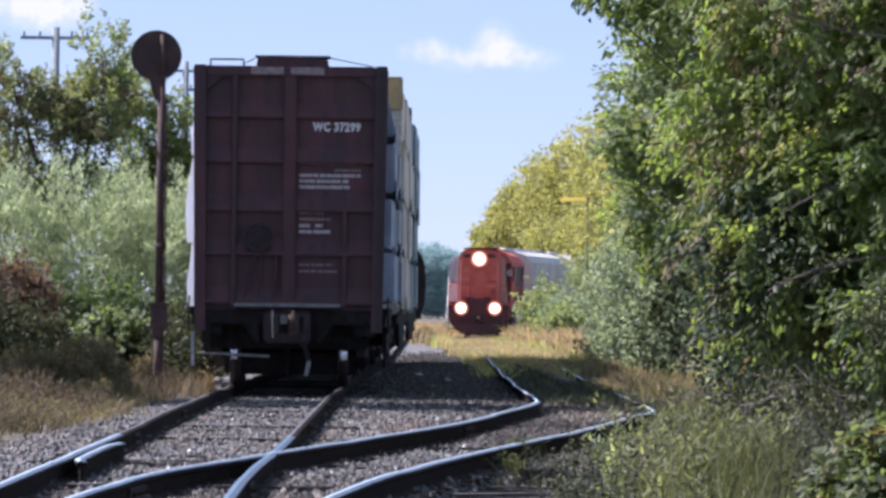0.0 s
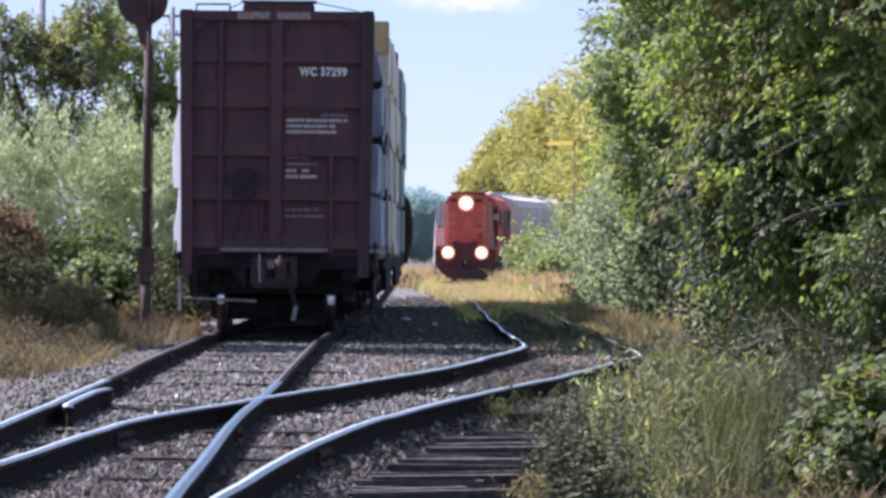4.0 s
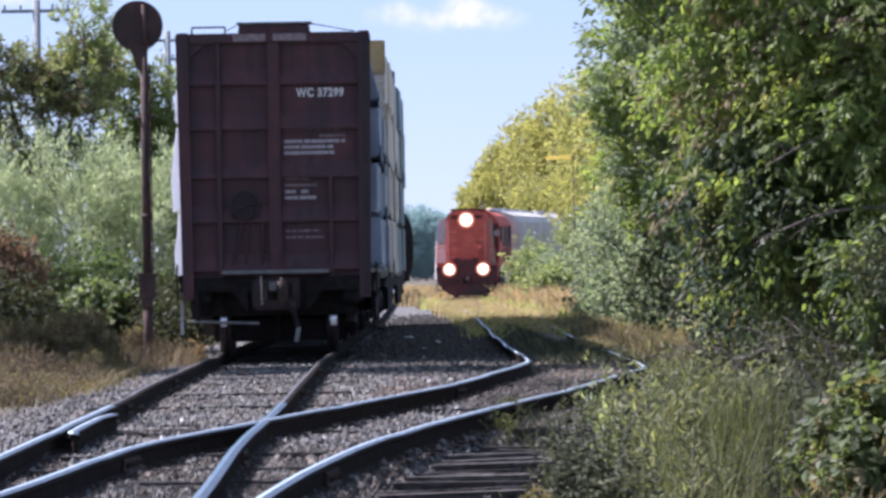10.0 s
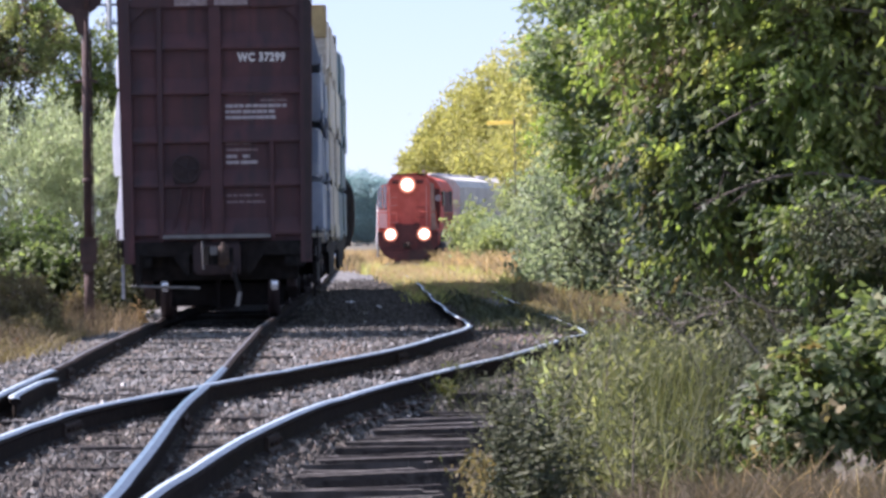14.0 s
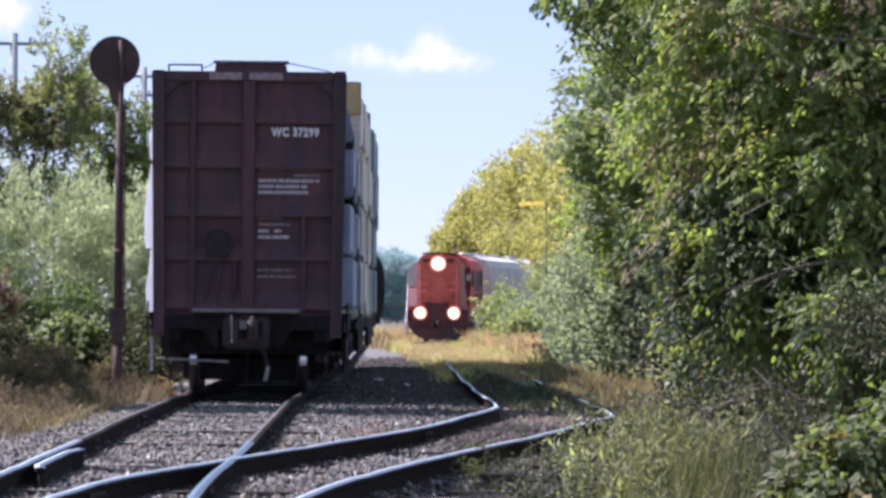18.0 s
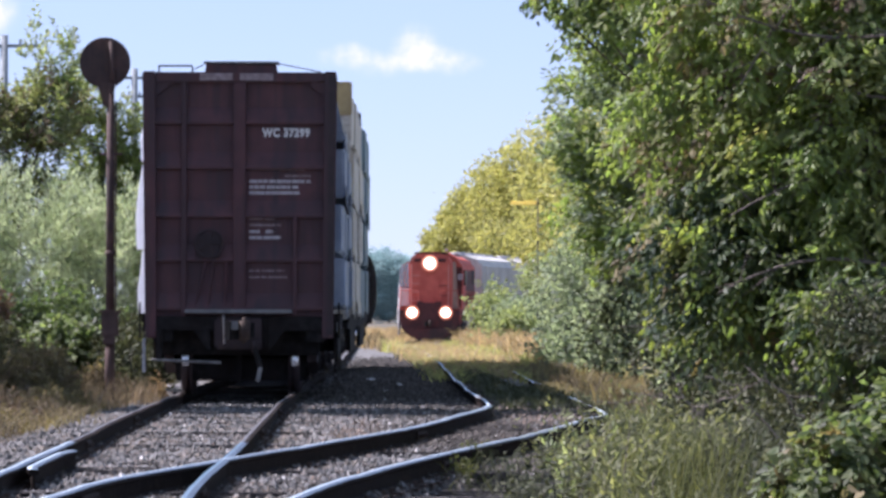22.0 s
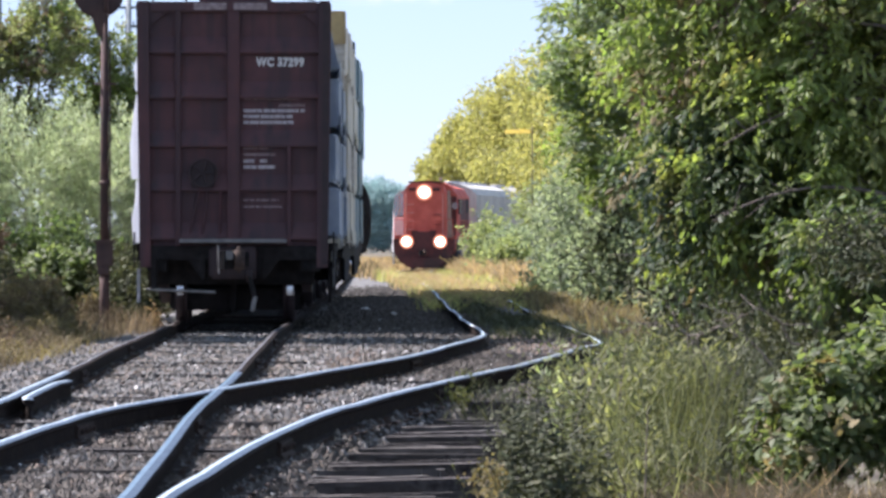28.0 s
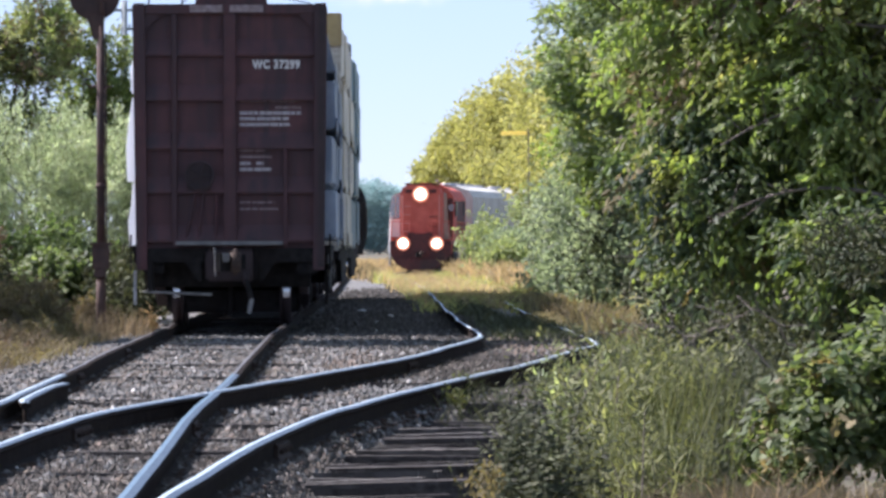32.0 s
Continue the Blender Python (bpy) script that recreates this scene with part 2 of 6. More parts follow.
M_LEAF = {
    "green": mat("green_leaf", (0.148, 0.186, 0.070), (0.226, 0.265, 0.114), 3, 0.55, 0.0, vary=0.38, stain=(0.21, 0.21, 0.088), through_light=0.48, spec=0.27, glow_tint=(1.75, 2.0, 0.75)),
    "dark": mat("dark_green_leaf", (0.070, 0.097, 0.048), (0.118, 0.15, 0.077), 3, 0.52, 0.0, vary=0.42, stain=(0.068, 0.095, 0.066), through_light=0.36, spec=0.27, glow_tint=(1.8, 2.0, 0.85)),
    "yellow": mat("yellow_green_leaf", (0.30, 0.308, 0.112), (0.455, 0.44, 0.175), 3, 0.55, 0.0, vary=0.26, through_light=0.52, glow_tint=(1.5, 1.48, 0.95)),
    "grey": mat("grey_green_leaf", (0.285, 0.325, 0.232), (0.465, 0.50, 0.37), 3, 0.55, 0.0, vary=0.35, through_light=0.5, spec=0.4, glow_tint=(1.42, 1.5, 1.0)),
    "lime": mat("bright_green_leaf", (0.105, 0.14, 0.06), (0.175, 0.212, 0.095), 3, 0.55, 0.0, vary=0.4, through_light=0.44, glow_tint=(1.45, 1.55, 0.85)),
    "russet": mat("russet_leaf", (0.11, 0.083, 0.058), (0.17, 0.122, 0.082), 3, 0.7, 0.0, vary=0.4, through_light=0.35, glow_tint=(1.4, 1.2, 0.85)),
    "olive": mat("brown_olive_leaf", (0.155, 0.134, 0.072), (0.258, 0.222, 0.125), 3, 0.7, 0.0, vary=0.4, through_light=0.38, spec=0.3, glow_tint=(1.5, 1.4, 0.8)),
    "straw": mat("dry_straw_grass", (0.35, 0.255, 0.135), (0.53, 0.405, 0.235), 3, 0.8, 0.0, vary=0.35, through_light=0.4, glow_tint=(1.35, 1.3, 0.9)),
    "grass": mat("green_grass", (0.075, 0.088, 0.036), (0.145, 0.152, 0.068), 3, 0.7, 0.0, vary=0.45, through_light=0.33, spec=0.3, glow_tint=(1.5, 1.5, 0.8)),
    "tan": mat("faded_tan_grass", (0.155, 0.125, 0.078), (0.27, 0.215, 0.14), 3, 0.8, 0.0, vary=0.4, through_light=0.32, spec=0.2, glow_tint=(1.3, 1.2, 0.95)),
    "drab": mat("drab_dry_grass", (0.085, 0.072, 0.046), (0.16, 0.13, 0.085), 3, 0.8, 0.0, vary=0.45, through_light=0.3, spec=0.2, glow_tint=(1.25, 1.2, 0.95)),
    "weedy": mat("tall_weed_leaf", (0.148, 0.158, 0.078), (0.255, 0.262, 0.14), 3, 0.65, 0.0, vary=0.3, through_light=0.42, spec=0.25, glow_tint=(1.5, 1.55, 0.85)),
    "bramble": mat("broad_bramble_leaf", (0.078, 0.106, 0.05), (0.165, 0.192, 0.098), 3, 0.55, 0.0, vary=0.5, through_light=0.40, spec=0.28, glow_tint=(1.7, 1.85, 0.8)),
    # dark weed colour; below the big tree it also stands in for shade
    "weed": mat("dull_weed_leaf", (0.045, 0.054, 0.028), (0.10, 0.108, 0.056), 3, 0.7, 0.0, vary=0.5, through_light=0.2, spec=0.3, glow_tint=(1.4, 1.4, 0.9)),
    # pale leaf with sunlight put into its colour
    "pale": mat("sun_tinted_leaf", (0.205, 0.245, 0.12), (0.325, 0.355, 0.19), 3, 0.5, 0.0, vary=0.4, through_light=0.5, glow_tint=(1.5, 1.55, 0.9)),
    "sage": mat("sage_green_leaf", (0.205, 0.245, 0.172), (0.335, 0.375, 0.268), 3, 0.6, 0.0, vary=0.35, through_light=0.47, spec=0.3, glow_tint=(1.42, 1.52, 0.98)),
    # distance haze put into the leaf colour as pale blue
    "haze": mat("haze_tinted_leaf", (0.36, 0.50, 0.49), (0.43, 0.57, 0.55), 1, 0.9, 0.0, vary=0.05, through_light=0.3, spec=0.1, glow_tint=(1.2, 1.2, 1.2)),
}



def cloud_material(name, blobs, scale):
    """Soft white vapour that thins out to nothing: rounded swells broken up by a fine unevenness."""
    m = bpy.data.materials.new(name)
    m.use_nodes = True
    n, k = m.node_tree.nodes, m.node_tree.links
    n.remove(n["Principled BSDF"])
    tc = n.new("ShaderNodeTexCoord")
    total = None
    for cx, cz, rx, rz, amount in blobs:
        mp = n.new("ShaderNodeMapping")
        mp.inputs["Location"].default_value = (-cx / rx, 0, -cz / rz)
        mp.inputs["Scale"].default_value = (1 / rx, 0, 1 / rz)
        k.new(tc.outputs["Object"], mp.inputs[0])
        g = n.new("ShaderNodeTexGradient")
        g.gradient_type = "SPHERICAL"
        k.new(mp.outputs[0], g.inputs[0])
        a = n.new("ShaderNodeMath")
        a.operation = "MULTIPLY_ADD"
        a.inputs[1].default_value, a.inputs[2].default_value = amount, 0.0
        k.new(g.outputs["Fac"], a.inputs[0])
        if total is not None:
            k.new(total, a.inputs[2])
        total = a.outputs[0]
    noi = n.new("ShaderNodeTexNoise")
    noi.inputs["Scale"].default_value, noi.inputs["Detail"].default_value = scale, 5
    k.new(tc.outputs["Object"], noi.inputs["Vector"])
    mul = n.new("ShaderNodeMath")
    mul.operation = "MULTIPLY"
    k.new(total, mul.inputs[0])
    k.new(noi.outputs[0], mul.inputs[1])
    mr = n.new("ShaderNodeMapRange")
    mr.interpolation_type = "SMOOTHSTEP"
    mr.inputs[1].default_value, mr.inputs[2].default_value, mr.inputs[3].default_value, mr.inputs[4].default_value = 0.05, 0.80, 0.0, 0.66
    k.new(mul.outputs[0], mr.inputs[0])
    em = n.new("ShaderNodeEmission")
    em.inputs[0].default_value, em.inputs[1].default_value = (1.0, 0.935, 0.93, 1), 0.60
    tr = n.new("ShaderNodeBsdfTransparent")
    ms = n.new("ShaderNodeMixShader")
    k.new(mr.outputs[0], ms.inputs[0])
    k.new(tr.outputs[0], ms.inputs[1])
    k.new(em.outputs[0], ms.inputs[2])
    k.new(ms.outputs[0], n["Material Output"].inputs[0])
    return m


# ---- building helpers ----


def part(name, bm, material, parent=None, label="", at=None):
    """Links a bmesh as one mesh object under a thing or a part."""
    me = bpy.data.meshes.new(name)
    bm.to_mesh(me)
    bm.free()
    for m in material if isinstance(material, (list, tuple)) else [material]:
        me.materials.append(m)
    ob = new(name, me)
    if parent:
        ob.parent = parent
    if at is not None:
        ob.matrix_basis = at
    if label:
        tagged(ob, label)
    return ob


def sheet(name, verts, faces, material, parent=None, smooth=False):
    """Links arrays of corners and faces (all with the same number of sides) as one mesh object."""
    verts, faces = np.asarray(verts, np.float32), np.asarray(faces, np.int32)
    me = bpy.data.meshes.new(name)
    n, k = faces.shape
    me.vertices.add(len(verts))
    me.vertices.foreach_set("co", verts.ravel())
    me.loops.add(n * k)
    me.loops.foreach_set("vertex_index", faces.ravel())
    me.polygons.add(n)
    me.polygons.foreach_set("loop_start", np.arange(0, n * k, k, dtype=np.int32))
    me.polygons.foreach_set("use_smooth", np.full(n, smooth))
    me.update(calc_edges=True)
    me.materials.append(material)
    ob = new(name, me)
    if parent:
        ob.parent = parent
    return ob


def box(bm, x0, x1, y0, y1, z0, z1, bevel=0.0, mi=0):
    got = bmesh.ops.create_cube(bm, size=1.0, matrix=Matrix.LocRotScale(((x0 + x1) / 2, (y0 + y1) / 2, (z0 + z1) / 2), None, (abs(x1 - x0), abs(y1 - y0), abs(z1 - z0))))
    vs = got["verts"]
    if bevel:
        es = {e for v in vs for e in v.link_edges}
        got = bmesh.ops.bevel(bm, geom=list(es), offset=bevel, segments=2, affect="EDGES")
        vs = got["verts"]
    for v in vs:
        for f in v.link_faces:
            f.material_index = mi
    return bm


def bar(bm, a, b, r, r2=None, n=8, mi=0):
    """A round bar from a to b."""
    a, b = Vector(a), Vector(b)
    d = b - a
    m = Matrix.Translation((a + b) / 2) @ d.to_track_quat("Z", "Y").to_matrix().to_4x4()
    got = bmesh.ops.create_cone(bm, cap_ends=True, segments=n, radius1=r, radius2=r if r2 is None else r2, depth=d.length, matrix=m)
    for v in got["verts"]:
        for f in v.link_faces:
            f.material_index = mi
            f.smooth = len(f.verts) == 4 and n > 8
    return bm


def prism(bm, outline, axis_from, axis_to, plane="xz", mi=0):
    """An outline drawn out between two places along the third axis."""
    def place(p, d):
        return {"xz": (p[0], d, p[1]), "yz": (d, p[0], p[1]), "xy": (p[0], p[1], d)}[plane]
    a = [bm.verts.new(place(p, axis_from)) for p in outline]
    b = [bm.verts.new(place(p, axis_to)) for p in outline]
    fs = [bm.faces.new(a), bm.faces.new(b[::-1])]
    for i in range(len(a)):
        fs.append(bm.faces.new((a[i], b[i], b[(i + 1) % len(b)], a[(i + 1) % len(a)])))
    for f in fs:
        f.material_index = mi
    bmesh.ops.recalc_face_normals(bm, faces=fs)
    return bm


def nb():
    return bmesh.new()


def thing(name, label, category, group="", kind="", at=None):
    ob = new(name)
    tagged(ob, label, category, group, kind)
    if at is not None:
        ob.matrix_basis = at
    return ob


def lettering(words, height, material, parent, at, name="lettering", squeeze=1.0):
    cu = bpy.data.curves.new(name, "FONT")
    cu.body, cu.size, cu.extrude, cu.offset = words, height / 0.72, 0.004, 0.009
    cu.space_character = 1.16
    tmp = bpy.data.objects.new(name, cu)
    scene.collection.objects.link(tmp)
    me = bpy.data.meshes.new_from_object(tmp.evaluated_get(bpy.context.evaluated_depsgraph_get()))
    bpy.data.objects.remove(tmp)
    bpy.data.curves.remove(cu)
    me.transform(Matrix.Diagonal((squeeze, 1, 1, 1)))
    me.materials.clear()
    me.materials.append(material)
    ob = new(name, me)
    ob.parent = parent
    ob.matrix_basis = at
    return ob


def cloud(x, y, z, w, h, blobs, label):
    ob = sheet("cloud", [(-w, 0, -h), (w, 0, -h), (w, 0, h), (-w, 0, h)], [(0, 1, 2, 3)], cloud_material("cloud_vapour", blobs, 0.12))
    ob.matrix_basis = pose(x, y, z)
    ob.visible_shadow = False
    return tagged(ob, label, "cloud", kind="structure")


small_cloud = cloud(30, 3000, 138, 66, 26, ((10, 5, 17, 16, 1.4), (26, -3, 25, 10, 1.1), (-8, -4, 26, 10, 0.95), (-30, 0, 24, 9, 0.75), (-24, 5, 11, 6, 0.4)), "small white fair-weather cloud low in the sky")
cloud_bank = cloud(-209, 3000, 172, 60, 40, ((0, 0, 45, 30, 1.6), (14, -14, 30, 18, 1.3)), "white cloud bank behind the trees")

# ---- the lie of the land ----
MAIN_X = -1.78
SIDING = ((6, -1.78), (12, -1.76), (21, -1.65), (25, -1.53), (31, -1.22), (37.6, -0.82), (42.4, -0.32), (49, 0.52), (53.2, 1.05), (59, 1.68), (63.5, 2.05),
          (67.5, 2.23), (71, 2.26), (76, 2.22), (92, 2.22), (141, 2.42), (212, 2.50), (262, 2.35), (274, 2.65), (282, 3.10), (299, 4.50), (318, 7.2), (340, 12.0), (380, 24))
MAIN = ((6, -1.78), (95, -1.78), (100, -1.70), (116, -1.58), (137, -1.38), (160, -1.34), (256, -1.26), (400, 1.0), (700, 12))


def along(table, y):
    ys, xs = zip(*table)
    y = np.asarray(y, float)
    wide = 1.6
    return sum(w * np.interp(y + d * wide, ys, xs) for d, w in ((-1, 0.25), (0, 0.5), (1, 0.25)))


def rail_z(y):
    u = np.clip((np.asarray(y, float) - 130) / 150, 0, 1)
    return -0.26 * u * u * (3 - 2 * u)


def waves(x, y, f, seed=0.0):
    """A cheap unevenness between -1 and 1."""
    return (np.sin(f * (1.0 * x + 0.7 * y) + seed) + np.sin(f * (-0.8 * x + 1.3 * y) * 1.37 + 2.1 * seed) + np.sin(f * (1.9 * x + 0.31 * y) * 1.9 + 0.7 + seed)) / 3


def ground_z(x, y):
    x, y = np.asarray(x, float), np.asarray(y, float)
    mid = (along(MAIN, y) + along(SIDING, y)) / 2
    half = (along(SIDING, y) - along(MAIN, y)) / 2 + 1.5
    off = np.abs(x - mid) - half
    near = np.clip(1 - off / 1.2, 0, 1)
    near = near * near * (3 - 2 * near)
    low = np.where(x < mid, -0.22, -0.34) + 0.05 * waves(x, y, 0.9) + np.clip((np.abs(x) - 9) * 0.03, 0, 1.0)
    bed = -0.30 + 0.02 * waves(x, y, 2.1) - 0.25 * np.clip((48 - y) / 6, 0, 1)
    return rail_z(y) + bed * near + low * (1 - near)


def ballast_z(x, y):
    x, y = np.asarray(x, float), np.asarray(y, float)
    z = -0.172 + 0.016 * waves(x, y, 3.3) + 0.014 * waves(x, y, 9.0, 1.0)
    right = along(SIDING, y) + 0.75
    dip = np.clip((x - right - 0.02) / 0.25, 0, 1) * np.clip((48 - y) / 6, 0, 1)
    left = np.clip((along(MAIN, y) - 1.35 - x) / 1.4, 0, 1)
    far = np.clip((x - right - 0.6) / 0.7, 0, 1)
    return rail_z(y) + z - 0.20 * dip - 0.16 * left - 0.20 * far * (1 - dip)


def steps(*spans):
    out = []
    for a, b, d in spans:
        out += list(np.arange(a, b, d))
    return np.array(out + [spans[-1][1]])


def grid(xs, ys, zf, name, material):
    gx, gy = np.meshgrid(xs, ys)
    v = np.stack([gx, gy, zf(gx, gy)], -1).reshape(-1, 3)
    n, m = len(xs), len(ys)
    i = (np.arange(m - 1)[:, None] * n + np.arange(n - 1)[None, :]).ravel()
    return sheet(name, v, np.stack([i, i + 1, i + n + 1, i + n], -1), material, smooth=True)


ground = grid(steps((-2400, -200, 220), (-200, -20, 20), (-20, -6, 1.0), (-6, 8, 0.3), (8, 20, 1.0), (20, 200, 20), (200, 2400, 220)),
              steps((-60, 6, 6), (6, 130, 0.6), (130, 400, 3), (400, 4600, 150)), ground_z, "ground", M_SOIL)
tagged(ground, "dry soil with sparse dead grass beside the tracks", "ground", kind="structure")


def bed_sheet():
    ys = steps((-40, 8, 0.5), (8, 90, 0.12), (90, 340, 0.7))
    u = np.linspace(0, 1, 60)
    left, right = along(MAIN, ys) - 3.3 + 0.14 * waves(0.7, ys, 1.3), along(SIDING, ys) + 2.1 + 0.16 * waves(0.2, ys, 1.1, 2.0)
    gx = left[:, None] + (right - left)[:, None] * u[None, :]
    gy = np.repeat(ys[:, None], 60, 1)
    z = ballast_z(gx, gy)
    for k, drop in ((0, 0.4), (1, 0.10), (2, 0.03)):
        z[:, k] -= drop
        z[:, -1 - k] -= drop
    v = np.stack([gx, gy, z], -1).reshape(-1, 3)
    i = (np.arange(len(ys) - 1)[:, None] * 60 + np.arange(59)[None, :]).ravel()
    ob = sheet("ballast", v, np.stack([i, i + 1, i + 61, i + 60], -1), M_BALLAST, smooth=True)
    return tagged(ob, "grey crushed stone ballast bed under both tracks", "ballast", kind="structure")


bed_sheet()

# ---- tracks ----
RAIL = ((-0.030, 0.0), (-0.003, 0.0), (0.033, -0.009), (0.037, -0.034), (0.011, -0.05), (0.011, -0.13), (0.065, -0.15), (0.065, -0.165), (-0.065, -0.165), (-0.065, -0.15), (-0.011, -0.13), (-0.011, -0.05), (-0.037, -0.034), (-0.036, -0.006))
# how far each worn rail has crept sideways, and sunk, along the track
CREEP = {
    "main_left": ((50, 0.0), (57, -0.06), (64, -0.07), (80, -0.05), (95, 0.0)),
    "main_right": ((25, 0.0), (30, -0.02), (33.6, -0.05), (37.5, -0.08), (41.5, -0.05), (46, -0.03), (55, -0.04), (69, -0.05), (78, 0.0)),
    "siding_left": ((20, 0.0), (30.7, -0.01), (34, -0.11), (36, -0.14), (38.7, -0.11), (41, -0.03), (55.5, -0.02), (59.8, -0.14), (63, -0.12), (67.5, 0.0)),
    "siding_right": ((22, -0.04), (25.6, -0.07), (28, -0.09), (31, -0.13), (35, -0.13), (39, -0.09), (43, -0.08), (47, -0.11), (51, -0.10), (56, -0.14), (62, -0.17), (68, -0.12), (80, -0.10), (200, 0.0)),
}
SINK = ((60, 0.0), (67, -0.08), (120, -0.08), (190, 0.0))


def rail(name, table, side, y0, y1, parent, lift=0.0, seed=0.0, flare=0.0, creep="", sink=()):
    """One rail that follows a track's middle line, uneven and worn."""
    ys = np.concatenate([np.arange(y0, min(y1, 170), 0.4), np.arange(min(y1, 170), y1 + 1, 2.5)])
    ys = ys[ys <= y1]
    xs = along(table, ys) + side
    if creep:
        xs = xs + along(CREEP[creep], ys)
    if flare:
        xs = xs + flare * (np.clip(1 - (ys - y0) / 0.8, 0, 1) + np.clip(1 - (y1 - ys) / 0.8, 0, 1))
    far = np.clip((ys - 66) / 10, 0, 1)
    joint = np.abs(((ys + 3.1 * seed) / 11.9) % 1 - 0.5) * 2
    xs = xs + 0.012 * np.sin(ys * 0.41 + seed) * far
    zs = rail_z(ys) + lift - (0.006 + 0.016 * far) * np.clip(1 - joint * 4.5, 0, 1) + 0.008 * np.sin(ys * 0.33 + seed * 2) * far
    if sink:
        zs = zs + along(sink, ys)
    k = len(RAIL)
    prof = np.array(RAIL)
    v = np.zeros((len(ys), k, 3))
    v[:, :, 0] = xs[:, None] + prof[None, :, 0]
    v[:, :, 1] = ys[:, None]
    v[:, :, 2] = zs[:, None] + prof[None, :, 1]
    faces = []
    for i in range(len(ys) - 1):
        for j in range(k):
            faces.append((i * k + j, i * k + (j + 1) % k, (i + 1) * k + (j + 1) % k, (i + 1) * k + j))
    last = (len(ys) - 1) * k
    ends = ((0, 1, 2, 13), (13, 2, 3, 12), (12, 3, 4, 11), (11, 4, 5, 10), (10, 5, 6, 9), (9, 6, 7, 8))
    for q in ends:
        faces.append(q)
        faces.append(tuple(last + c for c in q[::-1]))
    ob = sheet(name, v.reshape(-1, 3), faces, M_RUST, parent)
    ob.data.materials.append(M_STEEL)
    ob.data.materials.append(M_DULLSTEEL)
    ob.data.materials.append(M_SHADESTEEL)
    ob.data.materials.append(M_WORNSTEEL)
    idx = np.zeros((len(ys) - 1, k), np.int32)
    rusty = (ys[:-1] > 48) & (table is MAIN)
    grown = (ys[:-1] > 68) & (table is SIDING)
    # dull stretches break the far rail's glint into painted dashes
    dull = grown & (np.sin(0.9 * ys[:-1] + seed) + np.sin(2.3 * ys[:-1] + 2 * seed) < -0.35)
    idx[:, 0] = np.where(rusty | dull, 2, 4 if creep == "main_right" else 1)
    # right shoulder coloured darker than the crown, as the light falls
    idx[:, 1] = np.where(rusty | grown, 0, 3)
    idx[:, 13] = idx[:, 0]
    idx = np.concatenate([idx.ravel(), np.zeros(2 * len(ends), np.int32)])
    ob.data.polygons.foreach_set("material_index", idx.astype(np.int32))
    return ob


main_track = thing("main_track", "straight standard-gauge railway track with worn shiny rails", "railway track", kind="structure")
siding_track = thing("siding_track", "diverging railway siding with bright worn rail heads", "railway track", kind="structure")
rail("rail", MAIN, -0.75, -40, 500, main_track, seed=0.3, creep="main_left")
rail("rail", MAIN, 0.75, -40, 500, main_track, seed=1.4, creep="main_right")
rail("rail", SIDING, -0.75, 13.5, 360, siding_track, lift=0.003, seed=2.2, creep="siding_left")
rail("rail", SIDING, 0.75, 12, 360, siding_track, lift=0.002, seed=0.9, creep="siding_right", sink=SINK)
rail("guard_rail", MAIN, -0.64, 40, 45.5, main_track, lift=-0.004, seed=0.3, flare=0.06)

# ---- rolling stock ----


def wheelset(parent, y, w=0.46):
    """An axle with two flanged wheels, standing on the rails, in its car's space."""
    ax = bar(nb(), (-0.95, y, w), (0.95, y, w), 0.08, n=12)
    axle = part("axle", ax, M_BOXDARK, parent)
    for s in (-1, 1):
        b = nb()
        bar(b, (s * 0.70, y, w), (s * 0.83, y, w), w, n=32)
        bar(b, (s * 0.67, y, w), (s * 0.70, y, w), w + 0.03, n=32)
        part("wheel", b, M_BRAKE, axle)
        b = nb()
        t = bmesh.ops.create_cone(b, cap_ends=False, segments=32, radius1=w + 0.002, radius2=w + 0.002, depth=0.09, matrix=Matrix.Translation((s * 0.765, y, w)) @ Matrix.Rotation(radians(90), 4, "Y"))
        # lower arc removed, so that the bright piece shapes the tread's glint
        bmesh.ops.delete(b, geom=[f for f in b.faces if f.calc_center_median().z < w - 0.06], context="FACES")
        for f in b.faces:
            f.smooth = True
        part("wheel_tread", b, M_TREAD, axle, "bright wheel tread cut to its upper arc as a glint")


def truck(parent, y):
    """A two-axle bogie: side frames, springs, bolster, wheels."""
    for s in (-1, 1):
        b = nb()
        prism(b, ((y - 1.25, 0.42), (y - 1.25, 0.62), (y - 0.6, 0.70), (y - 0.3, 0.80), (y + 0.3, 0.80), (y + 0.6, 0.70), (y + 1.25, 0.62), (y + 1.25, 0.42), (y + 0.55, 0.42), (y + 0.3, 0.25), (y - 0.3, 0.25), (y - 0.55, 0.42)), s * 0.93, s * 1.07, "yz")
        part("side_frame", b, M_BRAKE, parent)
        for dy in (-0.14, 0.14):
            part("spring", bar(nb(), (s * 1.03, y + dy, 0.30), (s * 1.03, y + dy, 0.55), 0.08, n=10), M_BOXDARK, parent)
    part("spring_plank", box(nb(), -0.95, 0.95, y - 0.18, y + 0.18, 0.20, 0.34, 0.02), M_BOXDARK, parent)
    part("bolster", box(nb(), -1.05, 1.05, y - 0.2, y + 0.2, 0.55, 0.78, 0.02), M_BOXDARK, parent)
    wheelset(parent, y - 0.88)
    wheelset(parent, y + 0.88)


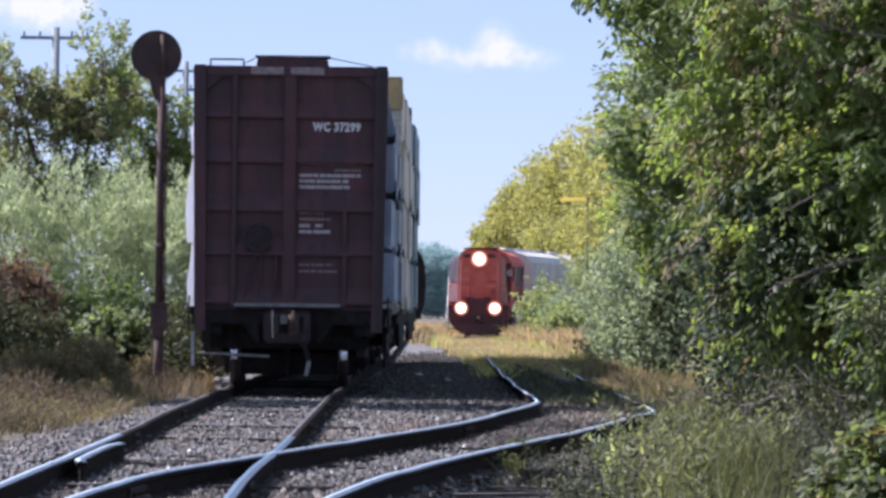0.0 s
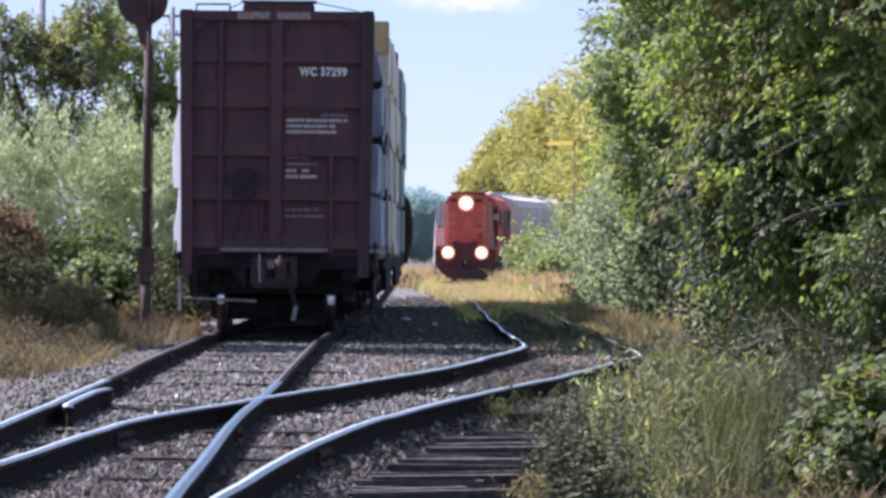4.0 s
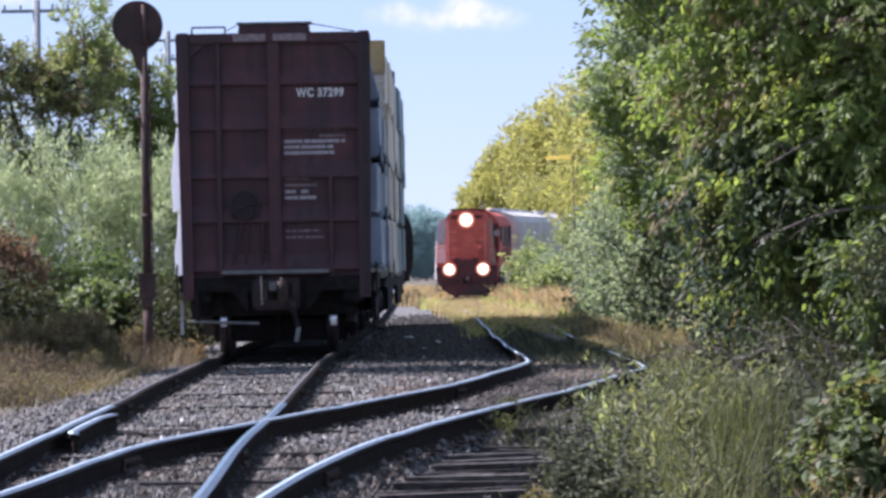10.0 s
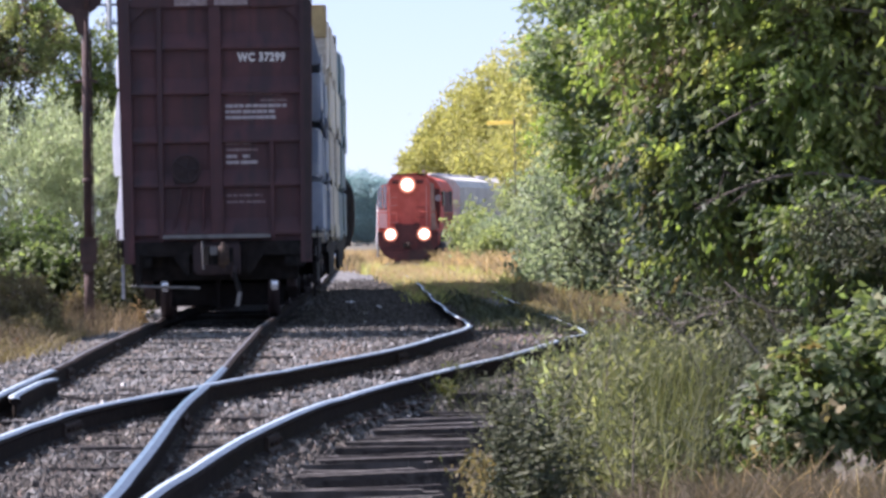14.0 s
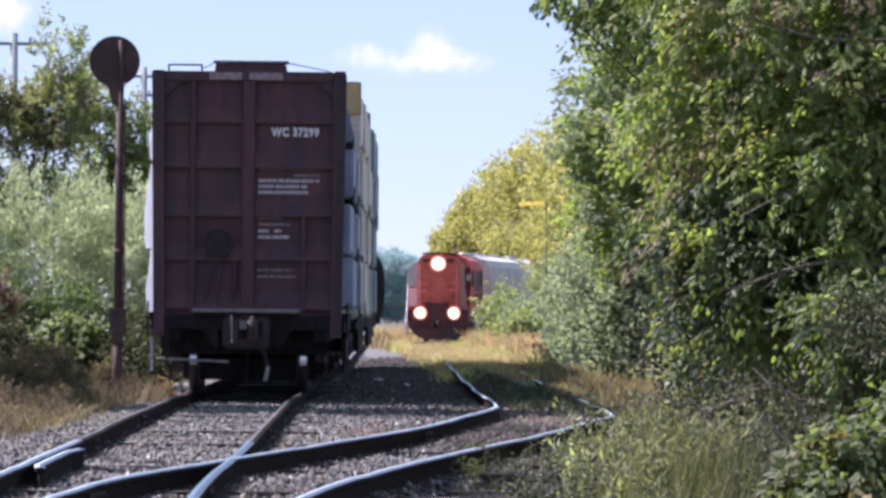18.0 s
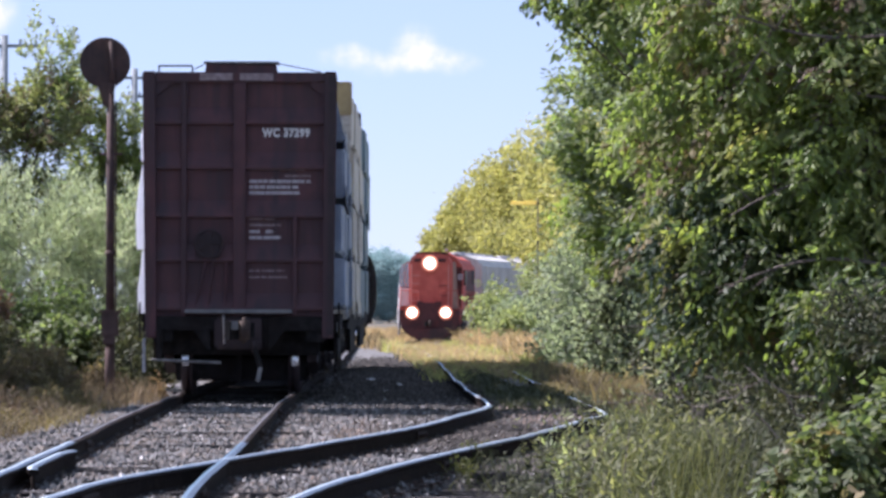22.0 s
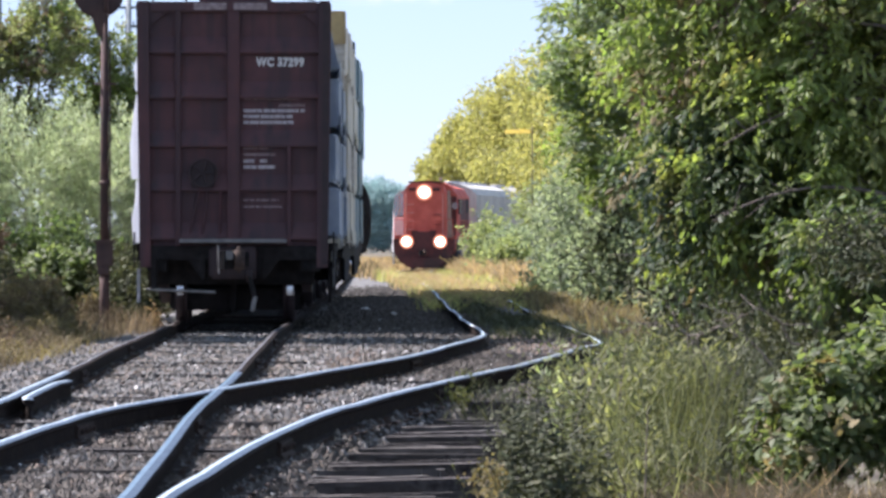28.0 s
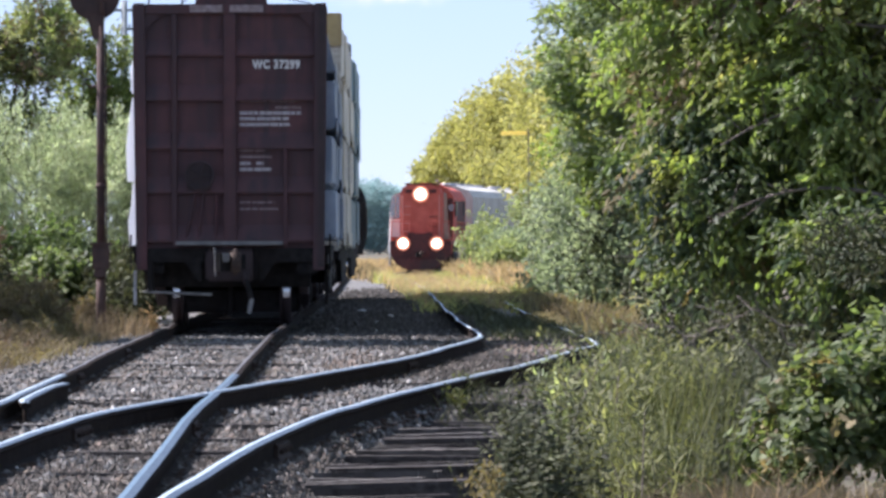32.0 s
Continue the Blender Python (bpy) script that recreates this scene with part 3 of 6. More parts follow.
def coupler(parent, y, s):
    """A knuckle coupler that reaches out of the car's end; s: -1 towards smaller y."""
    c = part("coupler", box(nb(), -0.09, 0.09, y, y + s * 0.55, 0.79, 0.93, 0.02), M_BOXDARK, parent, "rusty knuckle coupler")
    h = nb()
    prism(h, ((-0.20, 0.0), (-0.18, 0.22), (-0.11, 0.26), (-0.07, 0.12), (0.04, 0.08), (0.12, 0.0)), 0.74, 0.99, "xy")
    bmesh.ops.transform(h, matrix=Matrix.Translation((0, y + s * 0.55, 0)) @ Matrix.Diagonal((1, s, 1, 1)), verts=h.verts)
    bmesh.ops.recalc_face_normals(h, faces=h.faces)
    part("coupler_head", h, M_BOXDARK, c)
    b = nb()
    bar(b, (0.09, y + s * 0.68, 0.73), (0.09, y + s * 0.68, 1.0), 0.075, n=14)
    bar(b, (0.09, y + s * 0.68, 0.69), (0.09, y + s * 0.68, 1.05), 0.03, n=10)
    part("knuckle", b, M_DULLRUST, c, "rusty brown knuckle")


def loco_curve_pose(table, y):
    x0, x1 = along(table, y - 4), along(table, y + 4)
    return pose(float(along(table, y)), y, float(rail_z(y)), 0, 0, -math.degrees(math.atan2(float(x1 - x0), 8.0)))


def lumber_load(parent, y0, y1, half, z0, z1, mats, seed, left=0.0, shoulder=0.0):
    """Stacks of wrapped lumber bundles on both sides of the middle beam, each bundle a piece of its own."""
    rnd = random.Random(seed)
    rows = 4
    h = (z1 - z0) / rows
    n = 4
    ln = (y1 - y0) / n
    for s in (-1, 1):
        for r in range(rows):
            for k in range(n):
                out = half + rnd.uniform(-0.05, 0.04) + (left if s < 0 else 0)
                b = nb()
                box(b, s * 0.16, s * out, y0 + k * ln + 0.06, y0 + (k + 1) * ln - 0.06, z0 + r * h + 0.04, z0 + (r + 1) * h - 0.05, 0.03)
                bmesh.ops.subdivide_edges(b, edges=[e for e in b.edges if abs(e.verts[0].co.y - e.verts[1].co.y) > 1], cuts=6)
                for v in b.verts:
                    v.co.x += 0.025 * math.sin(v.co.y * 2.3 + r + seed) * (1 if abs(v.co.x) > 0.5 else 0)
                    v.co.z += 0.012 * math.sin(v.co.y * 3.1 + 2 * r)
                if r == rows - 1 and s > 0:
                    for v in b.verts:
                        if v.co.z > z1 - 0.2 and v.co.x > half - 0.2:
                            v.co.x -= shoulder
                ob = part("lumber_pack", b, mats[s][rnd.randrange(len(mats[s]))], parent)
                f = nb()
                # loose skirt of the wrap over the bundle below
                if rnd.random() < 0.6:
                    x = s * (out + 0.015)
                    prism(f, ((y0 + k * ln + 0.1, z0 + r * h + 0.2), (y0 + (k + 1) * ln - 0.15, z0 + r * h + 0.2), (y0 + (k + 1) * ln - 0.25, z0 + r * h - 0.12 * rnd.random()), (y0 + (k + 0.5) * ln, z0 + r * h - 0.02), (y0 + k * ln + 0.15, z0 + r * h - 0.15 * rnd.random())), x, x + s * 0.012, "yz")
                    part("wrap_flap", f, mats[s][rnd.randrange(len(mats[s]))], ob)
                else:
                    f.free()


def lumber_car():
    """The last car of the standing train: a bulkhead flat car, seen from its end."""
    car = thing("lumber_car", "dark oxide red bulkhead lumber car standing on the main track", "railway car", at=pose(MAIN_X, 78, 0))
    half, top = 1.345, 4.43
    wall = part("bulkhead", box(nb(), -half + 0.05, half - 0.05, 0.12, 0.22, 1.05, top - 0.04), M_BOXCAR, car, "ribbed oxide red steel end wall")
    for s in (-1, 1):
        b = nb()
        prism(b, ((s * (half - 0.05), 0.76), (s * half, top - 0.06), (s * (half - 0.02), top + 0.01), (s * (half - 0.17), top + 0.01), (s * (half - 0.20), 0.76)), 0.0, 0.40)
        part("corner_post", b, M_BOXCAR, wall)
    part("top_rail", box(nb(), -half + 0.17, half - 0.17, 0.02, 0.30, top - 0.14, top, 0.015), M_BOXCAR, wall)
    for s in (-1, 1):
        g = nb()
        prism(g, ((s * (half - 0.16), top - 0.14), (s * (half - 0.42), top - 0.14), (s * (half - 0.16), top - 0.36)), 0.06, 0.12)
        part("gusset", g, M_BOXCAR, wall)
    # dark strip painting the shade on the right post's outer edge
    part("post_flange", prism(nb(), ((half - 0.135, 0.80), (half - 0.115, top - 0.02), (half - 0.015, top - 0.06), (half - 0.055, 0.80)), -0.006, -0.001), M_BRAKE, wall, "dark strip that puts shade on the corner post")
    part("centre_post", box(nb(), -0.09, 0.085, 0.015, 0.12, 1.02, top - 0.14, 0.012), M_BOXCAR, wall)
    part("side_post", box(nb(), -0.805, -0.735, 0.03, 0.12, 1.02, top - 0.14, 0.008), M_BOXCAR, wall)
    part("side_post", box(nb(), 0.735, 0.79, 0.03, 0.12, 1.02, 2.44, 0.008), M_BOXCAR, wall)
    for z in (3.75, 3.13, 2.46, 1.85, 1.18):
        for x0, x1 in ((-half + 0.15, -0.81), (-0.73, -0.09), (0.085, half - 0.15)):
            r = nb()
            prism(r, ((0.12, z - 0.045), (0.035, z - 0.035), (0.035, z + 0.0), (0.12, z + 0.20)), x0, x1, "yz")
            part("rib", r, M_BOXCAR, wall)
    # brake gear on the end
    hb = nb()
    bar(hb, (-0.42, 0.12, 2.06), (-0.42, -0.02, 2.06), 0.05, n=12)
    for i in range(20):
        a, c = math.tau * i / 20, math.tau * (i + 1) / 20
        bar(hb, (-0.42 + 0.19 * math.cos(a), -0.03, 2.06 + 0.19 * math.sin(a)), (-0.42 + 0.19 * math.cos(c), -0.03, 2.06 + 0.19 * math.sin(c)), 0.016, n=6)
    for i in range(5):
        a = math.tau * i / 5
        bar(hb, (-0.42, -0.03, 2.06), (-0.42 + 0.19 * math.cos(a), -0.03, 2.06 + 0.19 * math.sin(a)), 0.012, n=6)
    part("brake_wheel", hb, M_BRAKE, car, "dull brown hand brake wheel")
    part("brake_housing", box(nb(), -0.60, -0.26, 0.0, 0.10, 1.86, 2.22, 0.03), M_BRAKE, car)
    for x0, x1 in ((-0.62, -0.50), (-0.20, -0.20), (-0.44, -0.40)):
        part("brake_rod", bar(nb(), (x0, 0.06, 1.18), (x1 * 0.9, 0.06, 1.9), 0.018, n=6), M_BOXCAR, car)
    # crossover platform, sill, steps
    part("crossover_platform", box(nb(), -0.75, 0.73, -0.16, 0.14, 1.10, 1.155, 0.008), M_POLE, car, "worn grey steel crossover step")
    part("end_sill", box(nb(), -half + 0.12, half - 0.12, 0.02, 0.5, 0.86, 1.06, 0.01), M_BOXDARK, car)
    part("striker", box(nb(), -0.34, 0.34, -0.06, 0.1, 0.60, 1.05, 0.04), M_BRAKE, car, "worn brown striker casting")
    part("striker_slot", box(nb(), 0.15, 0.22, -0.064, -0.03, 0.76, 0.98, 0.005), M_BOXDARK, car)
    for x0, x1, z0, z1 in ((-0.22, -0.15, 0.70, 0.98), (0.02, 0.10, 0.72, 0.84)):
        part("coupler_carrier", box(nb(), x0, x1, -0.10, -0.062, z0, z1, 0.01), M_SIGNAL, car, "rusty coupler carrier iron")
    part("striker_rib", box(nb(), 0.30, 0.38, -0.02, 0.1, 0.62, 1.04, 0.02), M_BOXDARK, car)
    part("centre_sill", box(nb(), -0.2, 0.2, 0.3, 17.4, 0.72, 1.02), M_BOXDARK, car)
    part("deck", box(nb(), -1.36, 1.36, 0.25, 17.6, 0.98, 1.10), M_BOXDARK, car)
    part("centre_beam", box(nb(), -0.08, 0.08, 0.3, 17.5, 1.1, 4.3), M_BOXCAR, car)
    coupler(car, -0.12, -1)
    for s in (-1, 1):
        fb = nb()
        prism(fb, ((0.4, 1.0), (17.4, 1.0), (17.4, 0.85), (13.6, 0.82), (12.8, 0.42), (4.6, 0.42), (3.8, 0.82), (0.4, 0.85)), s * 1.28, s * 1.34, "yz")
        part("side_sill", fb, M_BOXDARK, car)
    for y in (4.6, 6.6, 8.8, 11.0, 12.8):
        part("cross_bearer", box(nb(), -1.27, 1.27, y - 0.08, y + 0.08, 0.55, 0.98), M_BOXDARK, car)
    part("air_reservoir", bar(nb(), (-0.7, 6.9, 0.6), (-0.7, 8.4, 0.6), 0.24, n=16), M_BOXDARK, car)
    part("brake_cylinder", bar(nb(), (0.6, 7.0, 0.6), (0.6, 7.8, 0.6), 0.2, n=16), M_BOXDARK, car)
    for y in (0.95, 3.3, 14.2, 16.5):
        part("brake_beam", box(nb(), -0.9, 0.9, y - 0.05, y + 0.05, 0.16, 0.47, 0.02), M_BOXDARK, car)
    part("slack_adjuster", bar(nb(), (0.12, 1.2, 0.40), (0.2, 6.8, 0.48), 0.045, n=8), M_BOXDARK, car)
    part("brake_lever", box(nb(), -0.05, 0.02, 0.70, 1.05, 0.12, 0.70, 0.01), M_BOXDARK, car)
    for s in (-1, 1):
        part("jacking_pad", box(nb(), s * 0.92, s * 1.20, 0.06, 0.30, 0.70, 0.88, 0.02), M_BOXDARK, car)
        part("angle_bracket", prism(nb(), ((s * 0.40, 0.86), (s * 0.62, 0.86), (s * 0.44, 0.60), (s * 0.40, 0.60)), 0.0, 0.08), M_BOXDARK, car)
    part("release_rod_bracket", box(nb(), -1.14, -1.06, -0.12, 0.06, 0.44, 0.88, 0.01), M_BOXDARK, car)
    part("train_line_pipe", bar(nb(), (0.24, 0.2, 0.70), (0.22, -0.15, 0.64), 0.03, n=8), M_BOXDARK, car)
    part("angle_cock", bar(nb(), (0.22, -0.13, 0.56), (0.22, -0.13, 0.72), 0.045, n=10), M_BRAKE, car)
    part("lock_lifter", bar(nb(), (-0.18, -0.80, 0.68), (-0.195, -0.80, 1.07), 0.014, n=8), M_POLE, car, "worn grey lock lifter")
    part("coupler_lock", box(nb(), -0.10, 0.01, -0.86, -0.74, 0.87, 0.99, 0.012), M_POLE, car, "worn grey coupler lock")
    part("coupler_shelf", box(nb(), 0.03, 0.09, -0.84, -0.74, 0.74, 0.83, 0.012), M_GREY, car, "worn silvery coupler shelf")
    part("draft_gear_box", box(nb(), -0.32, 0.32, 0.1, 1.2, 0.6, 1.0, 0.02), M_BOXDARK, car)
    part("end_cross_tie", box(nb(), -1.1, 1.1, 0.5, 0.9, 0.52, 0.90, 0.02), M_BOXDARK, car)
    part("uncoupling_lever", bar(nb(), (-1.20, -0.10, 0.46), (-0.25, -0.18, 0.42), 0.018, n=6), M_POLE, car)
    part("air_hose", bar(nb(), (0.22, -0.15, 0.62), (0.30, -0.25, 0.34), 0.035, n=8), M_BOXDARK, car)
    part("hose_end", bar(nb(), (0.30, -0.25, 0.36), (0.26, -0.30, 0.16), 0.03, n=8), M_POLE, car)
    for s in (-1, 1):
        for x in (0, 0.32):
            part("sill_step", box(nb(), s * (half - 0.02) - 0.015, s * (half - 0.02) + 0.015, 0.15 + x, 0.20 + x, 0.30, 0.75, 0.005), M_GREY if s < 0 else M_BOXDARK, car)
        part("step_tread", box(nb(), s * (half - 0.02) - 0.02, s * (half - 0.02) + 0.02, 0.15, 0.52, 0.28, 0.32, 0.005), M_GREY if s < 0 else M_BOXDARK, car)
        part("grab_iron", bar(nb(), (s * (half + 0.03), 0.1, 0.75), (s * (half + 0.03), 0.1, 1.25), 0.015, n=6), M_BOXDARK, car)
    # roof-line platform and hand hold
    b = nb()
    prism(b, ((-0.48, top - 0.10), (0.52, top - 0.10), (0.52, top), (0.50, top + 0.10), (-0.46, top + 0.12), (-0.48, top + 0.04)), 0.10, 0.55)
    part("top_platform", b, M_BOXCAR, car, "oxide red walkway bracket on the top edge")
    part("platform_edge", box(nb(), -0.50, 0.54, 0.06, 0.58, top + 0.12, top + 0.15, 0.005), M_POLE, car, "grey walkway edge")
    for x0, x1 in ((-0.55, -0.10), (0.0, 0.46)):
        part("notice_plate", box(nb(), x0, x1, 0.005, 0.02, top - 0.115, top - 0.015), M_PLATE, wall, "weathered white notice plate")
    g = nb()
    for a, c in (((-1.12, 0.15, top), (-1.12, 0.15, top + 0.09)), ((-1.12, 0.15, top + 0.09), (-0.66, 0.15, top + 0.09)), ((-0.66, 0.15, top + 0.09), (-0.66, 0.15, top))):
        bar(g, a, c, 0.013, n=6)
    part("top_grab_iron", g, M_BOXDARK, car)
    for a, c in (((-0.66, 0.15, top + 0.03), (-0.50, 0.12, top + 0.11)), ((0.54, 0.12, top + 0.12), (1.12, 0.15, top + 0.01))):
        part("brace_cable", bar(nb(), a, c, 0.007, n=6), M_BOXDARK, car)
    # stencils
    lettering("WC 37299", 0.115, M_WHITE, wall, pose(0.315, 0.112, 3.545, 90), squeeze=0.80)
    for x0, x1, z, h, m in ((0.13, 0.90, 3.09, 0.03, M_FADED), (0.62, 0.98, 3.00, 0.035, M_FADED), (0.13, 0.98, 2.925, 0.045, M_STENCIL), (0.13, 0.81, 2.845, 0.045, M_STENCIL), (0.13, 0.83, 2.765, 0.045, M_STENCIL),
                            (0.13, 0.48, 2.41, 0.035, M_FADED), (0.13, 0.57, 2.32, 0.035, M_FADED), (0.13, 0.28, 2.23, 0.045, M_STENCIL), (0.36, 0.46, 2.23, 0.045, M_STENCIL), (0.13, 0.57, 2.147, 0.045, M_STENCIL),
                            (0.13, 0.62, 1.69, 0.03, M_FADED), (0.13, 0.66, 1.60, 0.03, M_FADED)):
        x = x0
        rnd = random.Random(int(z * 100))
        st = nb()
        while x < x1:
            w = rnd.uniform(0.05, 0.13)
            box(st, x, min(x + w, x1), 0.108, 0.121, z - h / 2, z + h / 2)
            x += w + rnd.choice((0.006, 0.008, 0.02))
        tagged(part("stencil_line", st, m, wall), kind="stuff")
    truck(car, 2.1)
    truck(car, 15.4)
    rnd = random.Random(8)
    for z0, z1 in ((1.08, 1.96), (1.98, 3.15), (3.2, 4.0)):
        out = rnd.uniform(1.395, 1.43) - (0.03 if z0 > 3 else 0)
        f = nb()
        edge = [(-1.30, z0), (-out, z0), (-out - 0.01, z0 + 0.15), (-out - 0.02, z0 * 0.6 + z1 * 0.4), (-out + 0.02, z1 - 0.3), (-1.36, z1), (-1.30, z1)]
        prism(f, edge, 0.405, 0.409)
        part("wrap_flap", f, M_FLAP, car, "loose white translucent wrap flap")
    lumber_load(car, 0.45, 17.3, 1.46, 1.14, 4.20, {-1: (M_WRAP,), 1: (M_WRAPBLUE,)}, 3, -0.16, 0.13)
    return car


def centre_beam_car(y, paint, top, seed, mats, name, label):
    car = thing(name, label, "railway car", at=loco_curve_pose(MAIN, y + 9) @ pose(0, -9, 0))
    wall = part("bulkhead", box(nb(), -1.42, 1.42, 0.0, 0.3, 1.0, top, 0.04), paint, car)
    for s in (-1, 1):
        part("corner_plate", box(nb(), s * 1.0, s * 1.44, -0.09, 0.31, top - 0.55, top + 0.012, 0.02), M_YELLOWDULL if paint is M_LUMBER else paint, wall, "faded yellow corner plate" if paint is M_LUMBER else "")
    for x in (-0.9, -0.3, 0.3, 0.9):
        part("bulkhead_post", box(nb(), x - 0.05, x + 0.05, -0.06, 0.0, 1.0, top - 0.05, 0.01), paint, wall)
    part("bulkhead_plate", box(nb(), 1.05, 1.36, -0.075, -0.062, top - 0.42, top - 0.16), M_FADED, wall, "faded lettered plate")
    part("end_bulkhead", box(nb(), -1.42, 1.42, 17.3, 17.6, 1.0, top, 0.04), paint, car)
    part("deck", box(nb(), -1.4, 1.4, 0.2, 17.5, 0.95, 1.1), M_BOXDARK, car)
    part("centre_sill", box(nb(), -0.3, 0.3, 0.1, 17.5, 0.7, 0.97), M_BOXDARK, car)
    part("centre_beam", box(nb(), -0.08, 0.08, 0.3, 17.3, 1.1, top - 0.1), paint, car)
    for s in (-1, 1):
        fb = nb()
        prism(fb, ((0.2, 1.0), (17.4, 1.0), (17.4, 0.85), (13.6, 0.82), (12.8, 0.42), (4.6, 0.42), (3.8, 0.82), (0.2, 0.85)), s * 1.32, s * 1.38, "yz")
        part("side_sill", fb, M_BOXDARK, car)
    coupler(car, 0.0, -1)
    truck(car, 2.1)
    truck(car, 15.4)
    lumber_load(car, 0.5, 17.2, 1.45, 1.12, top - 0.12, mats, seed)
    return car


def dark_hopper(y):
    """A covered hopper with bulging curved sides, black and sooty."""
    car = thing("hopper_car", "black covered hopper car with bulging curved sides far along the train", "railway car", at=loco_curve_pose(MAIN, y + 8) @ pose(0, -8, 0))
    def ring(wide, tall):
        return [(wide * math.copysign(abs(math.cos(a)) ** 0.62, math.cos(a)), 2.45 + tall * math.copysign(abs(math.sin(a)) ** 0.75, math.sin(a))) for a in np.linspace(0, math.tau, 41)[:-1]]
    b = nb()
    rows = []
    for d, k in ((0.35, 0.80), (0.5, 0.93), (0.8, 1.0), (15.2, 1.0), (15.5, 0.93), (15.65, 0.80)):
        rows.append([b.verts.new((x, d, z)) for x, z in ring(1.60 * k, 1.95 * (0.5 + 0.5 * k))])
    b.faces.new(rows[0])
    b.faces.new(rows[-1][::-1])
    for r0, r1 in zip(rows, rows[1:]):
        for k in range(40):
            b.faces.new((r0[k], r1[k], r1[(k + 1) % 40], r0[(k + 1) % 40])).smooth = True
    bmesh.ops.recalc_face_normals(b, faces=b.faces)
    part("body", b, M_TANK, car)
    part("running_board", box(nb(), -0.35, 0.35, 0.3, 15.7, 4.38, 4.44), M_BOXDARK, car)
    for s in (-1, 1):
        part("ladder", box(nb(), s * 1.30 - 0.2, s * 1.30 + 0.2, 0.22, 0.27, 0.9, 3.4), M_BOXDARK, car)
    part("centre_sill", box(nb(), -0.3, 0.3, 0, 16, 0.72, 1.0), M_BOXDARK, car)
    coupler(car, 0.0, -1)
    truck(car, 2.0)
    truck(car, 14.0)
    return car


lumber_car()
centre_beam_car(96.15, M_LUMBER, 5.03, 5, {-1: (M_WRAP,), 1: (M_CREAM, M_CREAM, M_LUMBER)}, "centre_beam_car", "pale cream and yellow centre-beam car loaded with pale wrapped lumber")
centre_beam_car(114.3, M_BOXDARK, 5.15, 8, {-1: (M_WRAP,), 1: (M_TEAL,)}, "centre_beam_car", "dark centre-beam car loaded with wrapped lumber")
dark_hopper(248)


def lamp_unit(parent, x, y, z, r, name):
    h = part(name, bar(nb(), (x, y + 0.12, z), (x, y, z), r * 1.46, n=28), M_LOCO, parent)
    # oversized glowing rings stand in for the lamp's halo
    for k, (wide, lit) in enumerate(zip((1.42, 1.28, 1.14, 1.0, 0.84), M_HALO)):
        part("reflector_ring", bar(nb(), (x, y + 0.002, z), (x, y - 0.010 - 0.006 * k, z), r * wide, n=28), lit, h, "warm glowing ring that imitates the lamp's bloom")
    part("lens", bar(nb(), (x, y, z), (x, y - 0.046, z), r * 0.62, n=24), M_LAMP, h, "glowing warm white lens")


